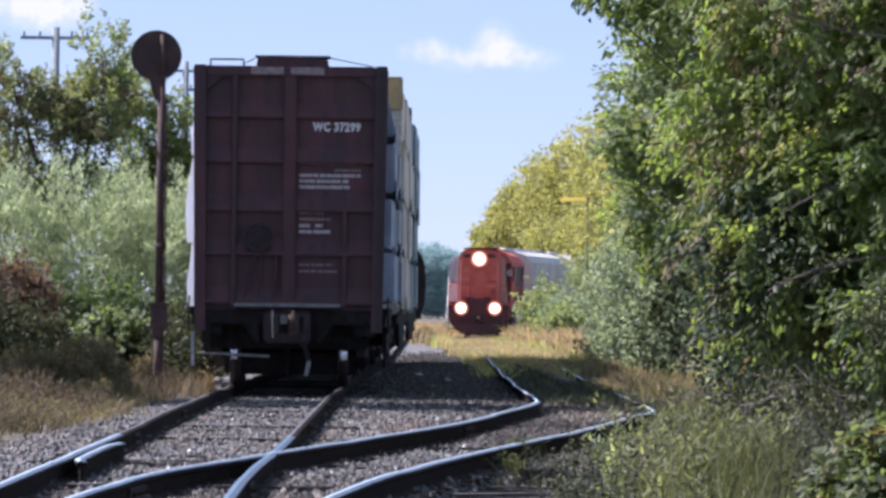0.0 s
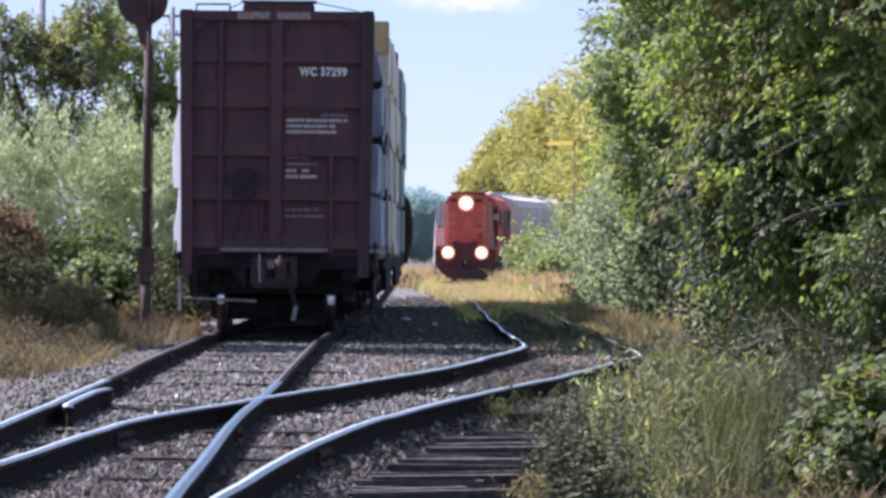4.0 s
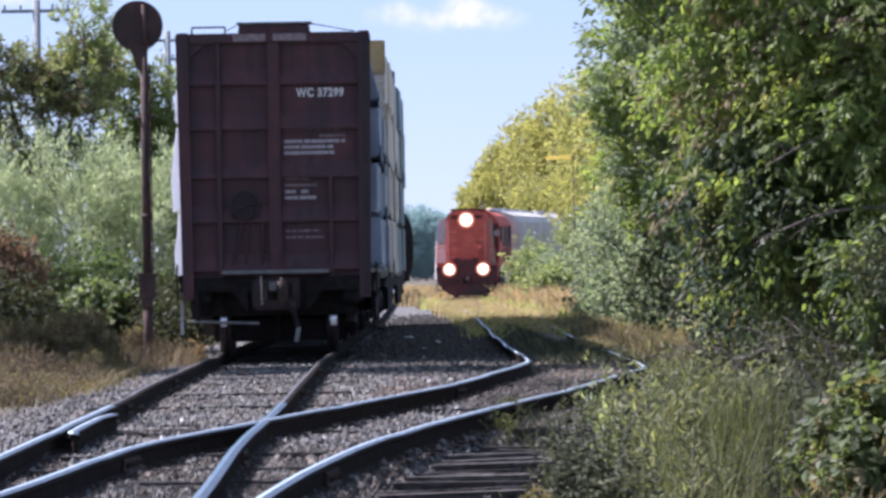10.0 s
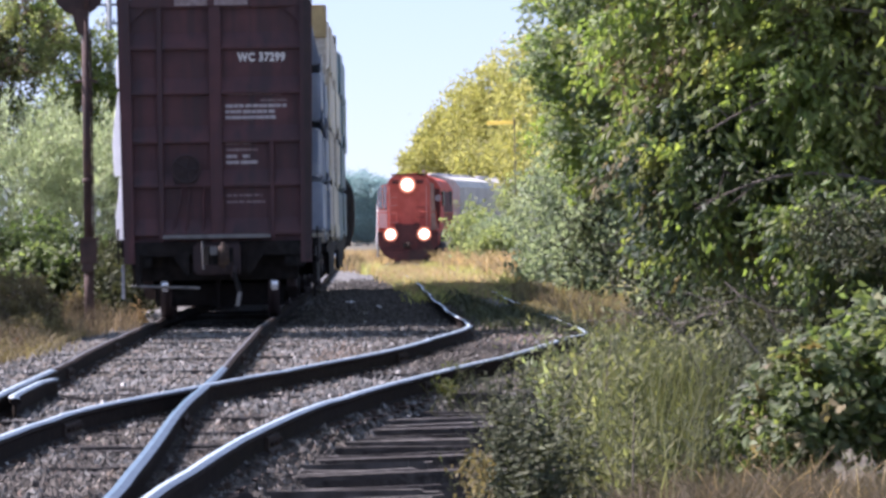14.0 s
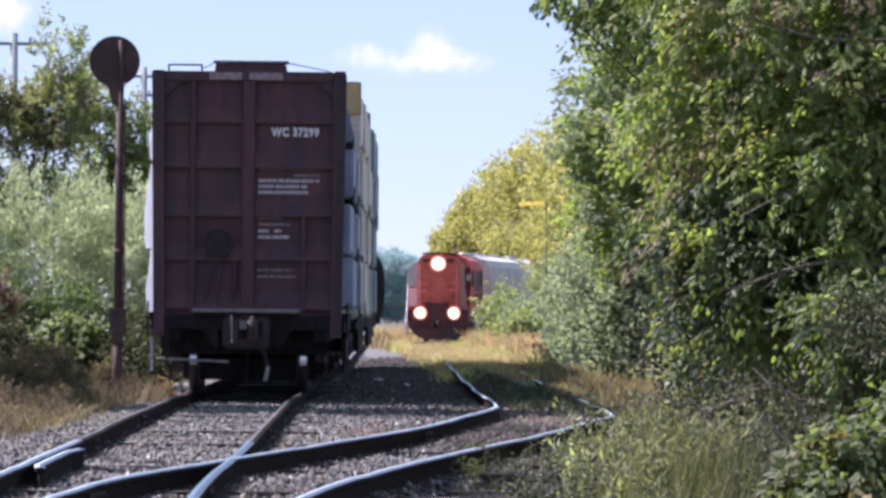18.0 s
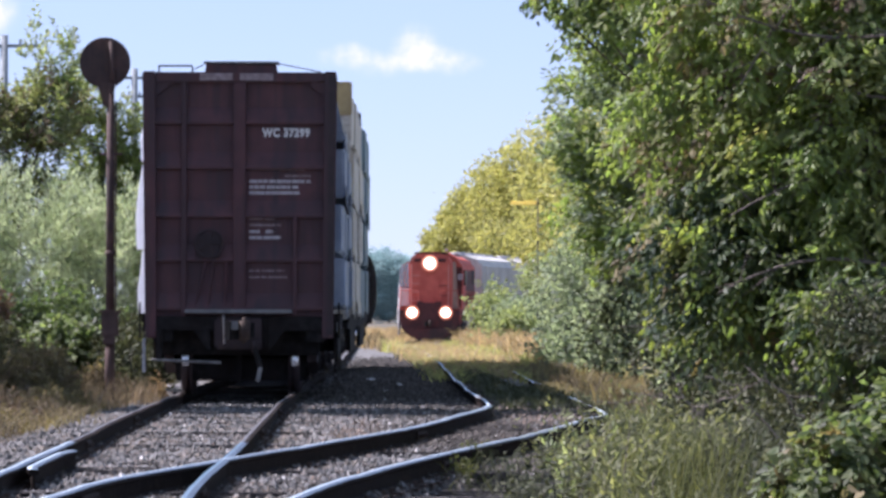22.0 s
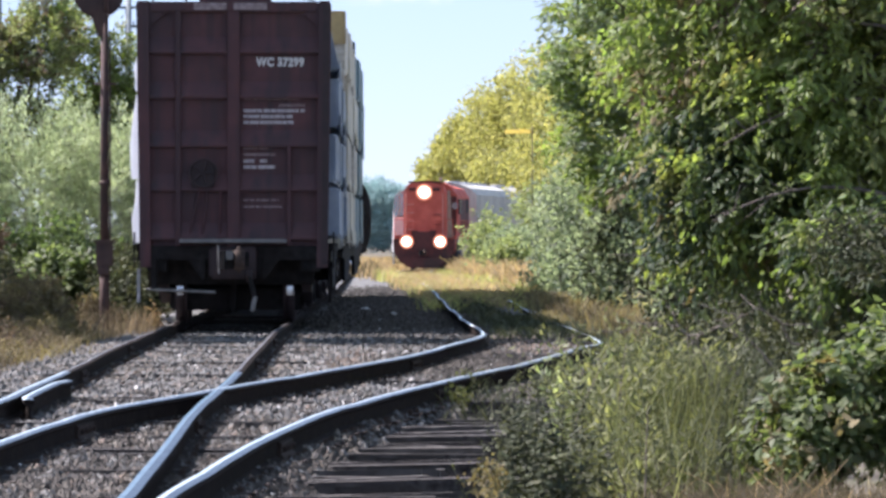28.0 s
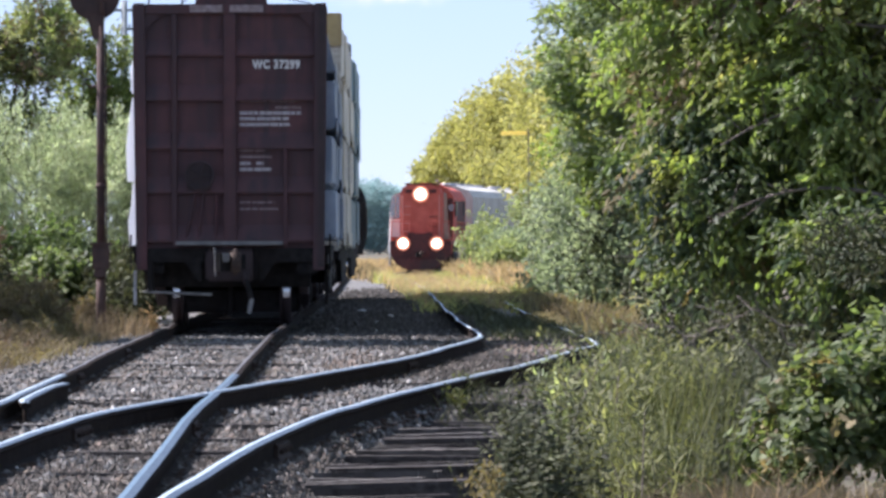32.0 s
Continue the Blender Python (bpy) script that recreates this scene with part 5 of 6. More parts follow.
def ring_spots(seed, n, x, y, rx, ry):
    rnd = np.random.default_rng(seed)
    return np.array([(x, y)]) + rnd.normal(size=(n, 2)) * (rx * 0.5, ry * 0.5)


def blades(name, label, spots, height, leaf, seed, spread=0.25, width=0.006, category="grass"):
    """Bent grass blades of three pieces each, growing at the spots (x, y)."""
    rnd = np.random.default_rng(seed)
    p = np.asarray(spots, float)
    n = len(p)
    z = ground_z(p[:, 0], p[:, 1])
    on_bed = (p[:, 0] > along(MAIN, p[:, 1]) - 3.0) & (p[:, 0] < along(SIDING, p[:, 1]) + 1.9) & (p[:, 1] < 338)
    z = np.where(on_bed, np.maximum(z, ballast_z(p[:, 0], p[:, 1]) - 0.02), z)
    h = height * rnd.uniform(0.35, 1.15, n)
    a = rnd.uniform(0, 2 * np.pi, n)
    bend = rnd.normal(size=(n, 2)) * spread
    w = width * rnd.uniform(0.7, 1.5, n)
    vs = []
    for u, ww in ((0, 1.0), (0.5, 0.8), (1.0, 0.15)):
        cx, cy, cz = p[:, 0] + bend[:, 0] * h * u * u, p[:, 1] + bend[:, 1] * h * u * u, z + h * u * (1 - 0.15 * u)
        vs += [np.stack([cx - np.cos(a) * w * ww, cy - np.sin(a) * w * ww, cz], -1), np.stack([cx + np.cos(a) * w * ww, cy + np.sin(a) * w * ww, cz], -1)]
    v = np.stack(vs, 1).reshape(-1, 3)
    i = np.arange(n)[:, None] * 6
    ob = sheet(name, v, np.concatenate([i + [0, 1, 3, 2], i + [2, 3, 5, 4]], 0), M_LEAF[leaf])
    return tagged(ob, label, category, kind="stuff")


def patch(seed, n, x0, x1, y0, y1):
    rnd = np.random.default_rng(seed)
    c = np.stack([rnd.uniform(x0, x1, max(4, n // 25)), rnd.uniform(y0, y1, max(4, n // 25))], -1)
    s = np.array([(x1 - x0) * 0.05 + 0.03, (y1 - y0) * 0.02 + 0.05])
    return c[rnd.integers(0, len(c), n)] + rnd.normal(size=(n, 2)) * s


# the big leafy tree beside the siding and the growth round its foot
big_tree = plant("broadleaf_tree", "dense broadleaf tree with dark green leaves overhanging the siding", "tree", (4.9, 55.5),
      [(3.75, 53, 4.05, 1.3, 1.6, 1.15), (3.2, 53.4, 3.0, 0.75, 1.2, 0.9), (3.45, 53, 1.7, 0.85, 1.2, 0.8), (4.6, 52.5, 2.6, 1.1, 1.5, 1.3), (4.8, 53.2, 4.0, 1.25, 1.6, 1.0), (5.6, 54.6, 2.0, 1.2, 1.4, 0.9),
       # the two lobes near y 57 are unseen, added to shade the foot
       (4.3, 54.2, 1.55, 0.9, 1.0, 0.65), (5.7, 53, 3.4, 1.2, 1.6, 1.5), (6.7, 54, 4.4, 1.2, 1.6, 1.2), (2.98, 53.5, 4.5, 0.6, 0.8, 0.5), (2.05, 53.3, 4.02, 0.22, 0.3, 0.26), (1.62, 53.3, 4.1, 0.10, 0.1, 0.09), (3.7, 57, 3.0, 1.1, 1.5, 1.1), (4.9, 57.5, 3.5, 1.2, 1.5, 1.2), (4.5, 50.8, 1.10, 0.7, 0.6, 0.42), (5.3, 50.8, 1.15, 0.7, 0.6, 0.45)],
      62000, 0.095, "green", 11, trunk=0.17, twigs=60, per=22, sprays=260, aspect=0.46, shoots=(0.62, 0.35, 0.75, -0.1),
      # dark leaves on the low lobes put the crown's shade into colour
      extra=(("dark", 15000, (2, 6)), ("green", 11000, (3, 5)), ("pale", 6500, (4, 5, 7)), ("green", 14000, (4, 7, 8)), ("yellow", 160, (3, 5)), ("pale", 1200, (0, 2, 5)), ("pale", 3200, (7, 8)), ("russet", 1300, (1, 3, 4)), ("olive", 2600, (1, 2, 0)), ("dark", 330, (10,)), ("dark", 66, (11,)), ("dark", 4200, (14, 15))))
rnd_bough = np.random.default_rng(31)
for (x0, z0), (x1, z1), sag in (((5.3, 3.75), (2.9, 4.05), -0.25), ((5.4, 3.1), (3.6, 3.5), -0.18), ((5.2, 2.3), (3.3, 2.0), 0.25), ((4.9, 1.5), (3.2, 1.3), 0.2), ((4.6, 4.6), (3.4, 3.2), 0.2), ((5.3, 1.9), (4.2, 2.9), 0.15)):
    bm = nb()
    pts = [Vector((x0 + (x1 - x0) * u - 4.9, 51.45 - 55.5 + 0.25 * math.sin(4 * u + x0), z0 + (z1 - z0) * u + sag * math.sin(math.pi * u) - float(ground_z(4.9, 55.5)))) for u in np.linspace(0, 1, 10)]
    for k in range(9):
        bar(bm, pts[k], pts[k + 1], 0.022 - 0.0016 * k, 0.0204 - 0.0016 * k, n=7)
    for k in range(2, 9):
        limb(bm, pts[k], pts[k] + Vector((-0.25 + 0.2 * rnd_bough.normal(), 0.1 * rnd_bough.normal(), 0.22 * rnd_bough.normal())), 0.007, 0.003, rnd_bough, 3)
    part("bough", bm, M_TWIG, big_tree, "bare grey-brown bough")
plant("broadleaf_tree", "green tree standing close behind the overhanging one", "tree", (6.6, 72), [(5.6, 70, 2.2, 1.2, 1.3, 1.3), (6.6, 70, 3.0, 1.2, 1.3, 1.4), (5.4, 70, 4.4, 1.2, 1.3, 1.3), (6.6, 70, 5.2, 1.3, 1.3, 1.4), (5.6, 70, 6.4, 1.4, 1.3, 1.3)], 20000, 0.11, "green", 17, trunk=0.17, twigs=40, per=20, shoots=(0.6, 0.3, 0.6, 0.0), aspect=0.5)
plant("broadleaf_tree", "pale green tree behind the overhanging one", "tree", (5.2, 86),
      [(3.65, 84, 4.0, 0.95, 1.4, 1.1), (4.1, 84, 5.4, 1.0, 1.4, 1.3), (3.9, 84, 2.6, 1.0, 1.3, 0.9), (5.0, 85, 6.6, 1.4, 1.5, 1.5), (2.95, 84, 3.6, 0.35, 0.6, 0.5)],
      20000, 0.10, "green", 12, per=18, shoots=(0.55, 0.15, 0.3, 0.25), aspect=0.5, trunk=0.16, twigs=30, extra=(("sage", 7000, (0, 1, 2, 4)), ("pale", 3000, (1, 3))))
plant("bush", "grey-green bush with small pale leaves beside the siding", "bush", (4.9, 121),
      [(4.4, 120, 1.1, 0.8, 1.2, 1.0), (5.2, 120, 1.5, 0.9, 1.2, 1.2), (4.0, 119, 0.4, 0.5, 0.8, 0.5), (4.7, 121, 2.1, 0.8, 1.0, 0.8)], 9000, 0.11, "sage", 13, clump=0.15, trunk=0.07, twigs=24)
plant("bush", "grey-green bush at the foot of the broadleaf tree", "bush", (4.6, 96),
      [(4.0, 95, 0.7, 0.6, 0.9, 0.7), (4.6, 95, 1.3, 0.7, 0.9, 0.9), (4.4, 95, 2.0, 0.6, 0.8, 0.7)], 4200, 0.10, "sage", 14, clump=0.13, trunk=0.06, twigs=20, extra=(("weed", 2200, (0, 1, 2)),))
plant("bush", "silvery grey-green bush under the overhanging tree", "bush", (4.4, 66),
      [(3.75, 66, 0.55, 0.55, 0.8, 0.75), (4.2, 66, 0.7, 0.5, 0.9, 0.8), (4.0, 66.5, 1.3, 0.5, 0.7, 0.6)], 2400, 0.085, "sage", 15, clump=0.1, trunk=0.05, twigs=24, extra=(("weed", 3500, (0, 1, 2)),), sprays=60)
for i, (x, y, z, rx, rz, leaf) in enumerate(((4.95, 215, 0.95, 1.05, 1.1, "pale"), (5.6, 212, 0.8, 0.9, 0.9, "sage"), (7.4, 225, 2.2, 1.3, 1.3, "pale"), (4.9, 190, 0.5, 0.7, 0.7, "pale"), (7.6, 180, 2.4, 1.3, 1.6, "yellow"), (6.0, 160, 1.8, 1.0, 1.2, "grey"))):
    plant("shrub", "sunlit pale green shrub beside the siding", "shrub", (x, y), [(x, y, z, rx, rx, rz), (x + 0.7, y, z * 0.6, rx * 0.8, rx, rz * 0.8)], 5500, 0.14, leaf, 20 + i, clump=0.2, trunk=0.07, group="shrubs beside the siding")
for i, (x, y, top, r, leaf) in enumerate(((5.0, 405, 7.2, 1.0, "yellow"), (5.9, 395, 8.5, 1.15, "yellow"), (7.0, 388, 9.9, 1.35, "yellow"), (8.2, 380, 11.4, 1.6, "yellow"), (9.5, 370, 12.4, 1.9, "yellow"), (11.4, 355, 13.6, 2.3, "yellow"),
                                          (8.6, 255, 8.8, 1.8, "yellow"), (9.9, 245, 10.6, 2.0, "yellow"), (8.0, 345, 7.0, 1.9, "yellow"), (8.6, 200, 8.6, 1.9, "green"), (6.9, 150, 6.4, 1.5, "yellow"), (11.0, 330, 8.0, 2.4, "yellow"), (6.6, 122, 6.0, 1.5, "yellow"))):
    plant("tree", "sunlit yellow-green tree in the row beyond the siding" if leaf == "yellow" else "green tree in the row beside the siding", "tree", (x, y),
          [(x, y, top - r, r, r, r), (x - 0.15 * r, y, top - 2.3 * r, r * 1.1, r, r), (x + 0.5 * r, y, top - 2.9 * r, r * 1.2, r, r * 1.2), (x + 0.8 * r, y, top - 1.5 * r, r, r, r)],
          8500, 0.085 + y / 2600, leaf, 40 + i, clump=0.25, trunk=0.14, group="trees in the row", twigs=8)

# left of the main track
# out-of-view tree, added only to cast a shade strip across the tracks
plant("shade_tree", "tall green tree out of view, added to shade the tracks", "tree", (-10.5, 76.5), [(-10.5, 76.5, 14.4, 2.0, 2.2, 1.8), (-10.2, 75.8, 12.0, 2.0, 2.2, 1.8), (-11, 77, 9.6, 2.0, 2.2, 1.8), (-10.8, 76.5, 7.0, 1.8, 2.0, 1.6)], 12000, 0.22, "green", 60, clump=0.25, trunk=0.24)
plant("bush", "tall grey-green willow-like bush", "bush", (-6.2, 97),
      [(-4.4, 95, 1.5, 0.9, 1.2, 1.4), (-5.6, 95, 1.8, 1.0, 1.2, 1.6), (-6.9, 95, 1.7, 1.0, 1.2, 1.5), (-8.2, 95, 1.6, 1.0, 1.2, 1.5), (-4.9, 96, 2.3, 0.7, 0.9, 0.9), (-3.9, 95, 2.2, 0.5, 0.8, 1.0)],
      42000, 0.10, "grey", 61, per=26, shoots=(0.9, 0.10, -0.4, 1.0), trunk=0.09, aspect=0.22, twigs=50)
plant("weed_bush", "bright green weed bush beside the signal", "bush", (-4.5, 86), [(-4.5, 86, 0.5, 0.7, 0.6, 0.5), (-4.0, 86, 0.3, 0.4, 0.5, 0.4)], 3600, 0.12, "lime", 62, per=12, shoots=(0.4, 0.2, 0.2, 0.3), trunk=0.03, extra=(("dark", 1300, (0, 1)),))
plant("undergrowth", "dark green undergrowth at the foot of the willow-like bush", "bush", (-4.9, 91), [(-4.9, 91, 0.85, 0.6, 0.6, 0.65), (-4.15, 91, 0.6, 0.4, 0.5, 0.6), (-5.8, 91, 0.8, 0.7, 0.6, 0.65), (-6.9, 91, 0.8, 0.7, 0.6, 0.65)], 9000, 0.09, "dark", 69, clump=0.1, trunk=0.03, twigs=24)
plant("weed_bush", "brown-green rounded weed bush in dry grass", "bush", (-4.45, 76), [(-4.42, 76, 0.30, 0.44, 0.5, 0.38), (-5.2, 76, 0.12, 0.45, 0.5, 0.34), (-4.15, 75.6, 0.12, 0.3, 0.4, 0.25)], 9000, 0.06, "olive", 63, per=16, shoots=(0.3, 0.1, -0.1, 0.6), aspect=0.3, trunk=0.03, extra=(("tan", 2600, (0, 1, 2)),))
plant("weed_bush", "dark green undergrowth bush", "bush", (-5.6, 82), [(-5.6, 82, 0.5, 0.7, 0.6, 0.6), (-6.6, 82, 0.5, 0.7, 0.6, 0.7), (-3.7, 88, 0.4, 0.5, 0.5, 0.6)], 6000, 0.09, "weed", 64, clump=0.09, trunk=0.03)
plant("sumac_bush", "russet-leaved autumn bush among green undergrowth", "bush", (-5.9, 84), [(-5.9, 84, 1.25, 0.55, 0.5, 0.5), (-6.8, 84, 1.2, 0.5, 0.5, 0.5)], 2600, 0.10, "russet", 65, clump=0.1, trunk=0.03)
plant("tall_tree", "tall green tree with open twigs, sunlight put into its pale leaves", "tree", (-9.4, 150),
      [(-10.7, 150, 6.6, 0.9, 1.0, 0.9), (-9.5, 150, 6.2, 0.8, 1.0, 0.9), (-8.8, 150, 7.8, 0.4, 0.6, 1.1), (-8.0, 150, 7.6, 0.4, 0.6, 1.1), (-8.5, 150, 6.3, 1.0, 1.2, 1.1), (-11.2, 150, 7.6, 0.35, 0.5, 0.6), (-11, 150, 4.4, 1.2, 1.2, 1.4), (-9, 150, 4.0, 1.2, 1.2, 1.2)],
      # pale and tan leaves brighten the lobes as sunlight would
      9500, 0.13, "pale", 66, per=16, shoots=(0.9, 0.15, 0.1, 0.7), aspect=0.5, trunk=0.16, twigs=80, extra=(("green", 2500, (1, 3, 4, 7)), ("dark", 1200, (4, 7)), ("weedy", 4200, (0, 1, 4, 6)), ("tan", 4500, (0, 1, 4, 6, 7))))
plant("tall_tree", "tall dark green tree behind the signal", "tree", (-7.0, 152),
      [(-7.3, 152, 5.5, 1.0, 1.2, 1.2), (-6.4, 152, 4.5, 0.9, 1.2, 1.2), (-7.6, 152, 6.9, 0.7, 1.0, 0.9), (-6.5, 152, 6.0, 0.5, 0.8, 0.8), (-7.4, 152, 3.6, 1.3, 1.2, 1.2), (-5.9, 152, 3.6, 0.7, 1.0, 1.1)],
      6000, 0.14, "green", 67, per=16, shoots=(0.8, 0.15, 0.1, 0.6), aspect=0.5, trunk=0.15, twigs=60, extra=(("pale", 2200, (0, 2, 3, 5)), ("dark", 4500, (0, 1, 4, 5)), ("green", 4500, (1, 4, 5))))
plant("tall_tree", "tall sunlit tree in the wood behind", "tree", (-13, 158), [(-13, 158, 5.2, 1.6, 1.2, 2.0), (-12, 158, 3, 1.6, 1.2, 1.6)], 6000, 0.14, "pale", 68, per=16, shoots=(0.9, 0.15, 0.1, 0.6), aspect=0.5, trunk=0.17)
# skyline trees: their haze is leaf colour only
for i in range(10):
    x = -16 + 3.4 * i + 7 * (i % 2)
    plant("far_tree", "skyline tree with blue haze put into its leaf colour", "tree", (x + 6, 900 + 30 * (i % 3)), [(x + 6, 900, 5.5 + 1.5 * (i % 3), 4, 4, 4), (x + 3, 900, 3.5, 4, 4, 3.5)], 14000, 0.36, "haze", 80 + i, clump=0.5, trunk=0.3, group="trees on the skyline")

# mostly hidden row, added to block low sun from reaching under the cars
for i, (x, y, rx, h, leaf) in enumerate(((-3.55, 84, 0.35, 0.9, "weed"), (-3.7, 91, 0.4, 1.0, "weed"), (-3.8, 99, 0.5, 1.1, "weed"), (-3.7, 108, 0.5, 1.1, "weed"), (-3.8, 118, 0.6, 1.2, "weed"), (-3.8, 130, 0.6, 1.2, "weed"), (-3.6, 145, 0.7, 1.2, "weed"))):
    plant("undergrowth", "mostly hidden undergrowth added to keep sun from under the train", "bush", (x, y), [(x, y, h * 0.4, rx, rx * 3, h * 0.55), (x - 0.4, y + 2, h * 0.4, rx, rx * 3, h * 0.55)], 2400, 0.10, leaf, 150 + i, clump=0.1, trunk=0.02, group="undergrowth beside the train", twigs=10)

# foreground growth on the right
stem_weeds("leafy_weed", "dark upright leafy weeds with dry stalks beside the tie ends", ring_spots(71, 120, 0.88, 28.2, 0.24, 0.9), 0.94, "weed", 71, size=0.072, aspect=0.5, per=24, droop=0.14, hang=0.5, dry=3)
stem_weeds("leafy_weed", "small sunlit leafy weed on the tie ends", ring_spots(77, 16, 0.66, 28.8, 0.10, 0.5), 0.62, "grass", 77, size=0.04, aspect=0.5, per=16, droop=0.2, hang=0.4, dry=1)
for i, (x, y, h) in enumerate(((0.86, 46.6, 0.15), (0.74, 44.4, 0.13), (1.02, 49.5, 0.10))):
    plant("rail_weed", "small green weed sprouting beside the rail", "weed", (x, y), [(x, y, h * 0.5 - 0.2, 0.08, 0.15, h)], 260, 0.035, "grass", 75 + i, clump=0.03, trunk=0.006, group="weeds beside the rail")
plant("weed_bush", "small dry weed beside the tie ends", "weed", (0.62, 27.2), [(0.62, 27.2, -0.08, 0.06, 0.2, 0.14)], 250, 0.03, "olive", 72, clump=0.03, trunk=0.006)
plant("bramble", "leafy bramble bush with broad green leaves and bare canes", "bush", (2.6, 31.2), [(2.34, 31.1, 0.02, 0.22, 0.5, 0.28), (2.62, 31.2, 0.22, 0.30, 0.5, 0.34), (2.95, 31.4, 0.30, 0.36, 0.5, 0.42), (3.3, 31.5, 0.3, 0.4, 0.5, 0.5)],
      5200, 0.070, "bramble", 73, trunk=0.02, twigs=40, aspect=0.78, per=10, shoots=(0.42, 0.35, 0.45, 0.15), extra=(("olive", 260, (0, 1)), ("weedy", 700, (1, 2, 3))))
# growth below the tree: its shade is put into the dark leaf colour
plant("bush", "willow-leaved bush with the tree's shade put into its dark leaves", "bush", (5.3, 49), [(4.1, 48.6, 1.05, 0.3, 0.4, 0.25), (4.5, 48.6, 1.1, 0.35, 0.5, 0.3), (5.0, 48.6, 0.95, 0.4, 0.5, 0.35)], 1500, 0.085, "weed", 76, clump=0.08, trunk=0.03, aspect=0.3, twigs=20)
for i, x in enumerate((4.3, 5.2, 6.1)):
    plant("undergrowth", "undergrowth behind the broadleaf tree, its shade put into dark leaves", "bush", (x, 60), [(x, 60, 0.7, 0.6, 0.8, 0.8), (x + 0.3, 60.4, 1.2, 0.5, 0.7, 0.5)], 3000, 0.09, "weed", 180 + i, clump=0.1, trunk=0.03, group="undergrowth below the tree", twigs=16)
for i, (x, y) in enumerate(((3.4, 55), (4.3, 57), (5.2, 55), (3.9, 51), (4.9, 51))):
    plant("undergrowth", "undergrowth with the broadleaf tree's shade put into dark leaves", "bush", (x, y), [(x, y, -0.02, 0.5, 0.8, 0.4), (x + 0.4, y + 0.5, 0.1, 0.4, 0.7, 0.45)], 2200, 0.08, "weed", 170 + i, clump=0.09, trunk=0.02, group="undergrowth below the tree", twigs=20)
plant("bramble", "undergrowth at the broadleaf tree's foot, shade put into dark leaves", "bush", (3.9, 47), [(3.1, 47, -0.08, 0.6, 0.8, 0.34), (4.2, 47, -0.02, 0.8, 0.8, 0.38), (2.6, 49, -0.08, 0.4, 0.6, 0.34)], 5000, 0.06, "weed", 74, clump=0.07, trunk=0.03, twigs=30)
blades("tall_grass", "tall fine green grass beside the siding", np.concatenate([ring_spots(91, 700, 1.72, 33.5, 0.30, 3.0), ring_spots(191, 900, 2.0, 34.5, 0.22, 2.2)]), 0.85, "grass", 91, spread=0.16, width=0.004)
blades("dry_grass", "pale dry grass stalks among the green weeds", ring_spots(92, 220, 1.55, 33, 0.5, 5), 0.95, "weedy", 92, spread=0.2, width=0.003)
blades("low_dry_grass", "low red-brown dead grass in front of the brambles", np.concatenate([ring_spots(93, 3000, 2.25, 27.5, 0.75, 1.8), ring_spots(193, 1000, 1.6, 26.5, 0.5, 1.5)]), 0.30, "drab", 193, spread=0.5, width=0.004)
blades("low_tan_grass", "few tan stalks in front of the brambles", ring_spots(194, 160, 2.4, 27.5, 0.8, 1.8), 0.36, "straw", 194, spread=0.5, width=0.004)
blades("rail_side_weeds", "low dark weeds below the outer siding rail", ring_spots(112, 900, 1.0, 41.5, 0.35, 6.0), 0.22, "weed", 112, width=0.006, spread=0.5)
blades("siding_grass", "brown-olive grass at the siding's edge", patch(93, 5000, 3.2, 4.8, 62, 112), 0.45, "olive", 93, width=0.012)
blades("siding_dry_grass", "faded brown grass at the siding's edge", patch(103, 5000, 3.2, 4.3, 66, 118), 0.4, "drab", 103, width=0.010, spread=0.5)
STRAW = np.concatenate([patch(94, 14000, 1.3, 5.0, 125, 235), patch(95, 5000, 0.6, 7, 200, 300)])
far_off = np.abs(STRAW[:, 0] - along(SIDING, STRAW[:, 1])) > 1.5
blades("siding_straw", "tan dry grass growing around the siding", STRAW[far_off], 0.75, "straw", 94, width=0.02)
blades("tall_straw", "tall orange-tan dry grass in bunches beside the siding", patch(107, 3600, 3.9, 5.8, 150, 250), 1.05, "straw", 107, width=0.022, spread=0.4)
blades("track_straw", "short tan grass growing between the siding's rails", np.concatenate([STRAW[~far_off], patch(108, 5000, 1.2, 3.6, 112, 250)]), 0.30, "straw", 95, width=0.014, spread=0.5)
blades("track_weeds", "yellow-green weeds growing over the far rails of the siding", patch(109, 5000, 1.2, 3.6, 105, 240), 0.30, "yellow", 109, width=0.012, spread=0.6)
blades("siding_yellow_weeds", "yellow-green weeds among the dry grass along the siding", np.concatenate([patch(105, 4000, 3.4, 6.5, 120, 260), patch(106, 500, 0.6, 1.2, 200, 270)]), 0.5, "yellow", 105, width=0.018, spread=0.5)
blades("bank_grass", "dry brown grass beside the main track", np.concatenate([patch(96, 3600, -6.4, -3.7, 58, 82), patch(196, 1800, -5.6, -4.1, 50, 62)]), 0.30, "drab", 96, width=0.007, spread=0.8)
blades("bank_weeds", "low green-brown weeds beside the main track", np.concatenate([patch(104, 4200, -6.4, -3.6, 62, 84), patch(204, 1500, -5.6, -4.2, 50, 64)]), 0.26, "olive", 104, width=0.008, spread=0.8)
blades("signal_grass", "tan dry grass in tufts round the foot of the signal", np.concatenate([ring_spots(197, 520, -3.75, 76.5, 0.7, 2.0), ring_spots(198, 160, -3.15, 79.5, 0.25, 1.5)]), 0.48, "tan", 197, width=0.006, spread=0.35)
LOW = np.concatenate([patch(98, 6000, 2.9, 4.0, 62, 140), patch(99, 12000, 1.75, 3.3, 72, 150), patch(100, 600, 0.9, 1.5, 150, 200)])
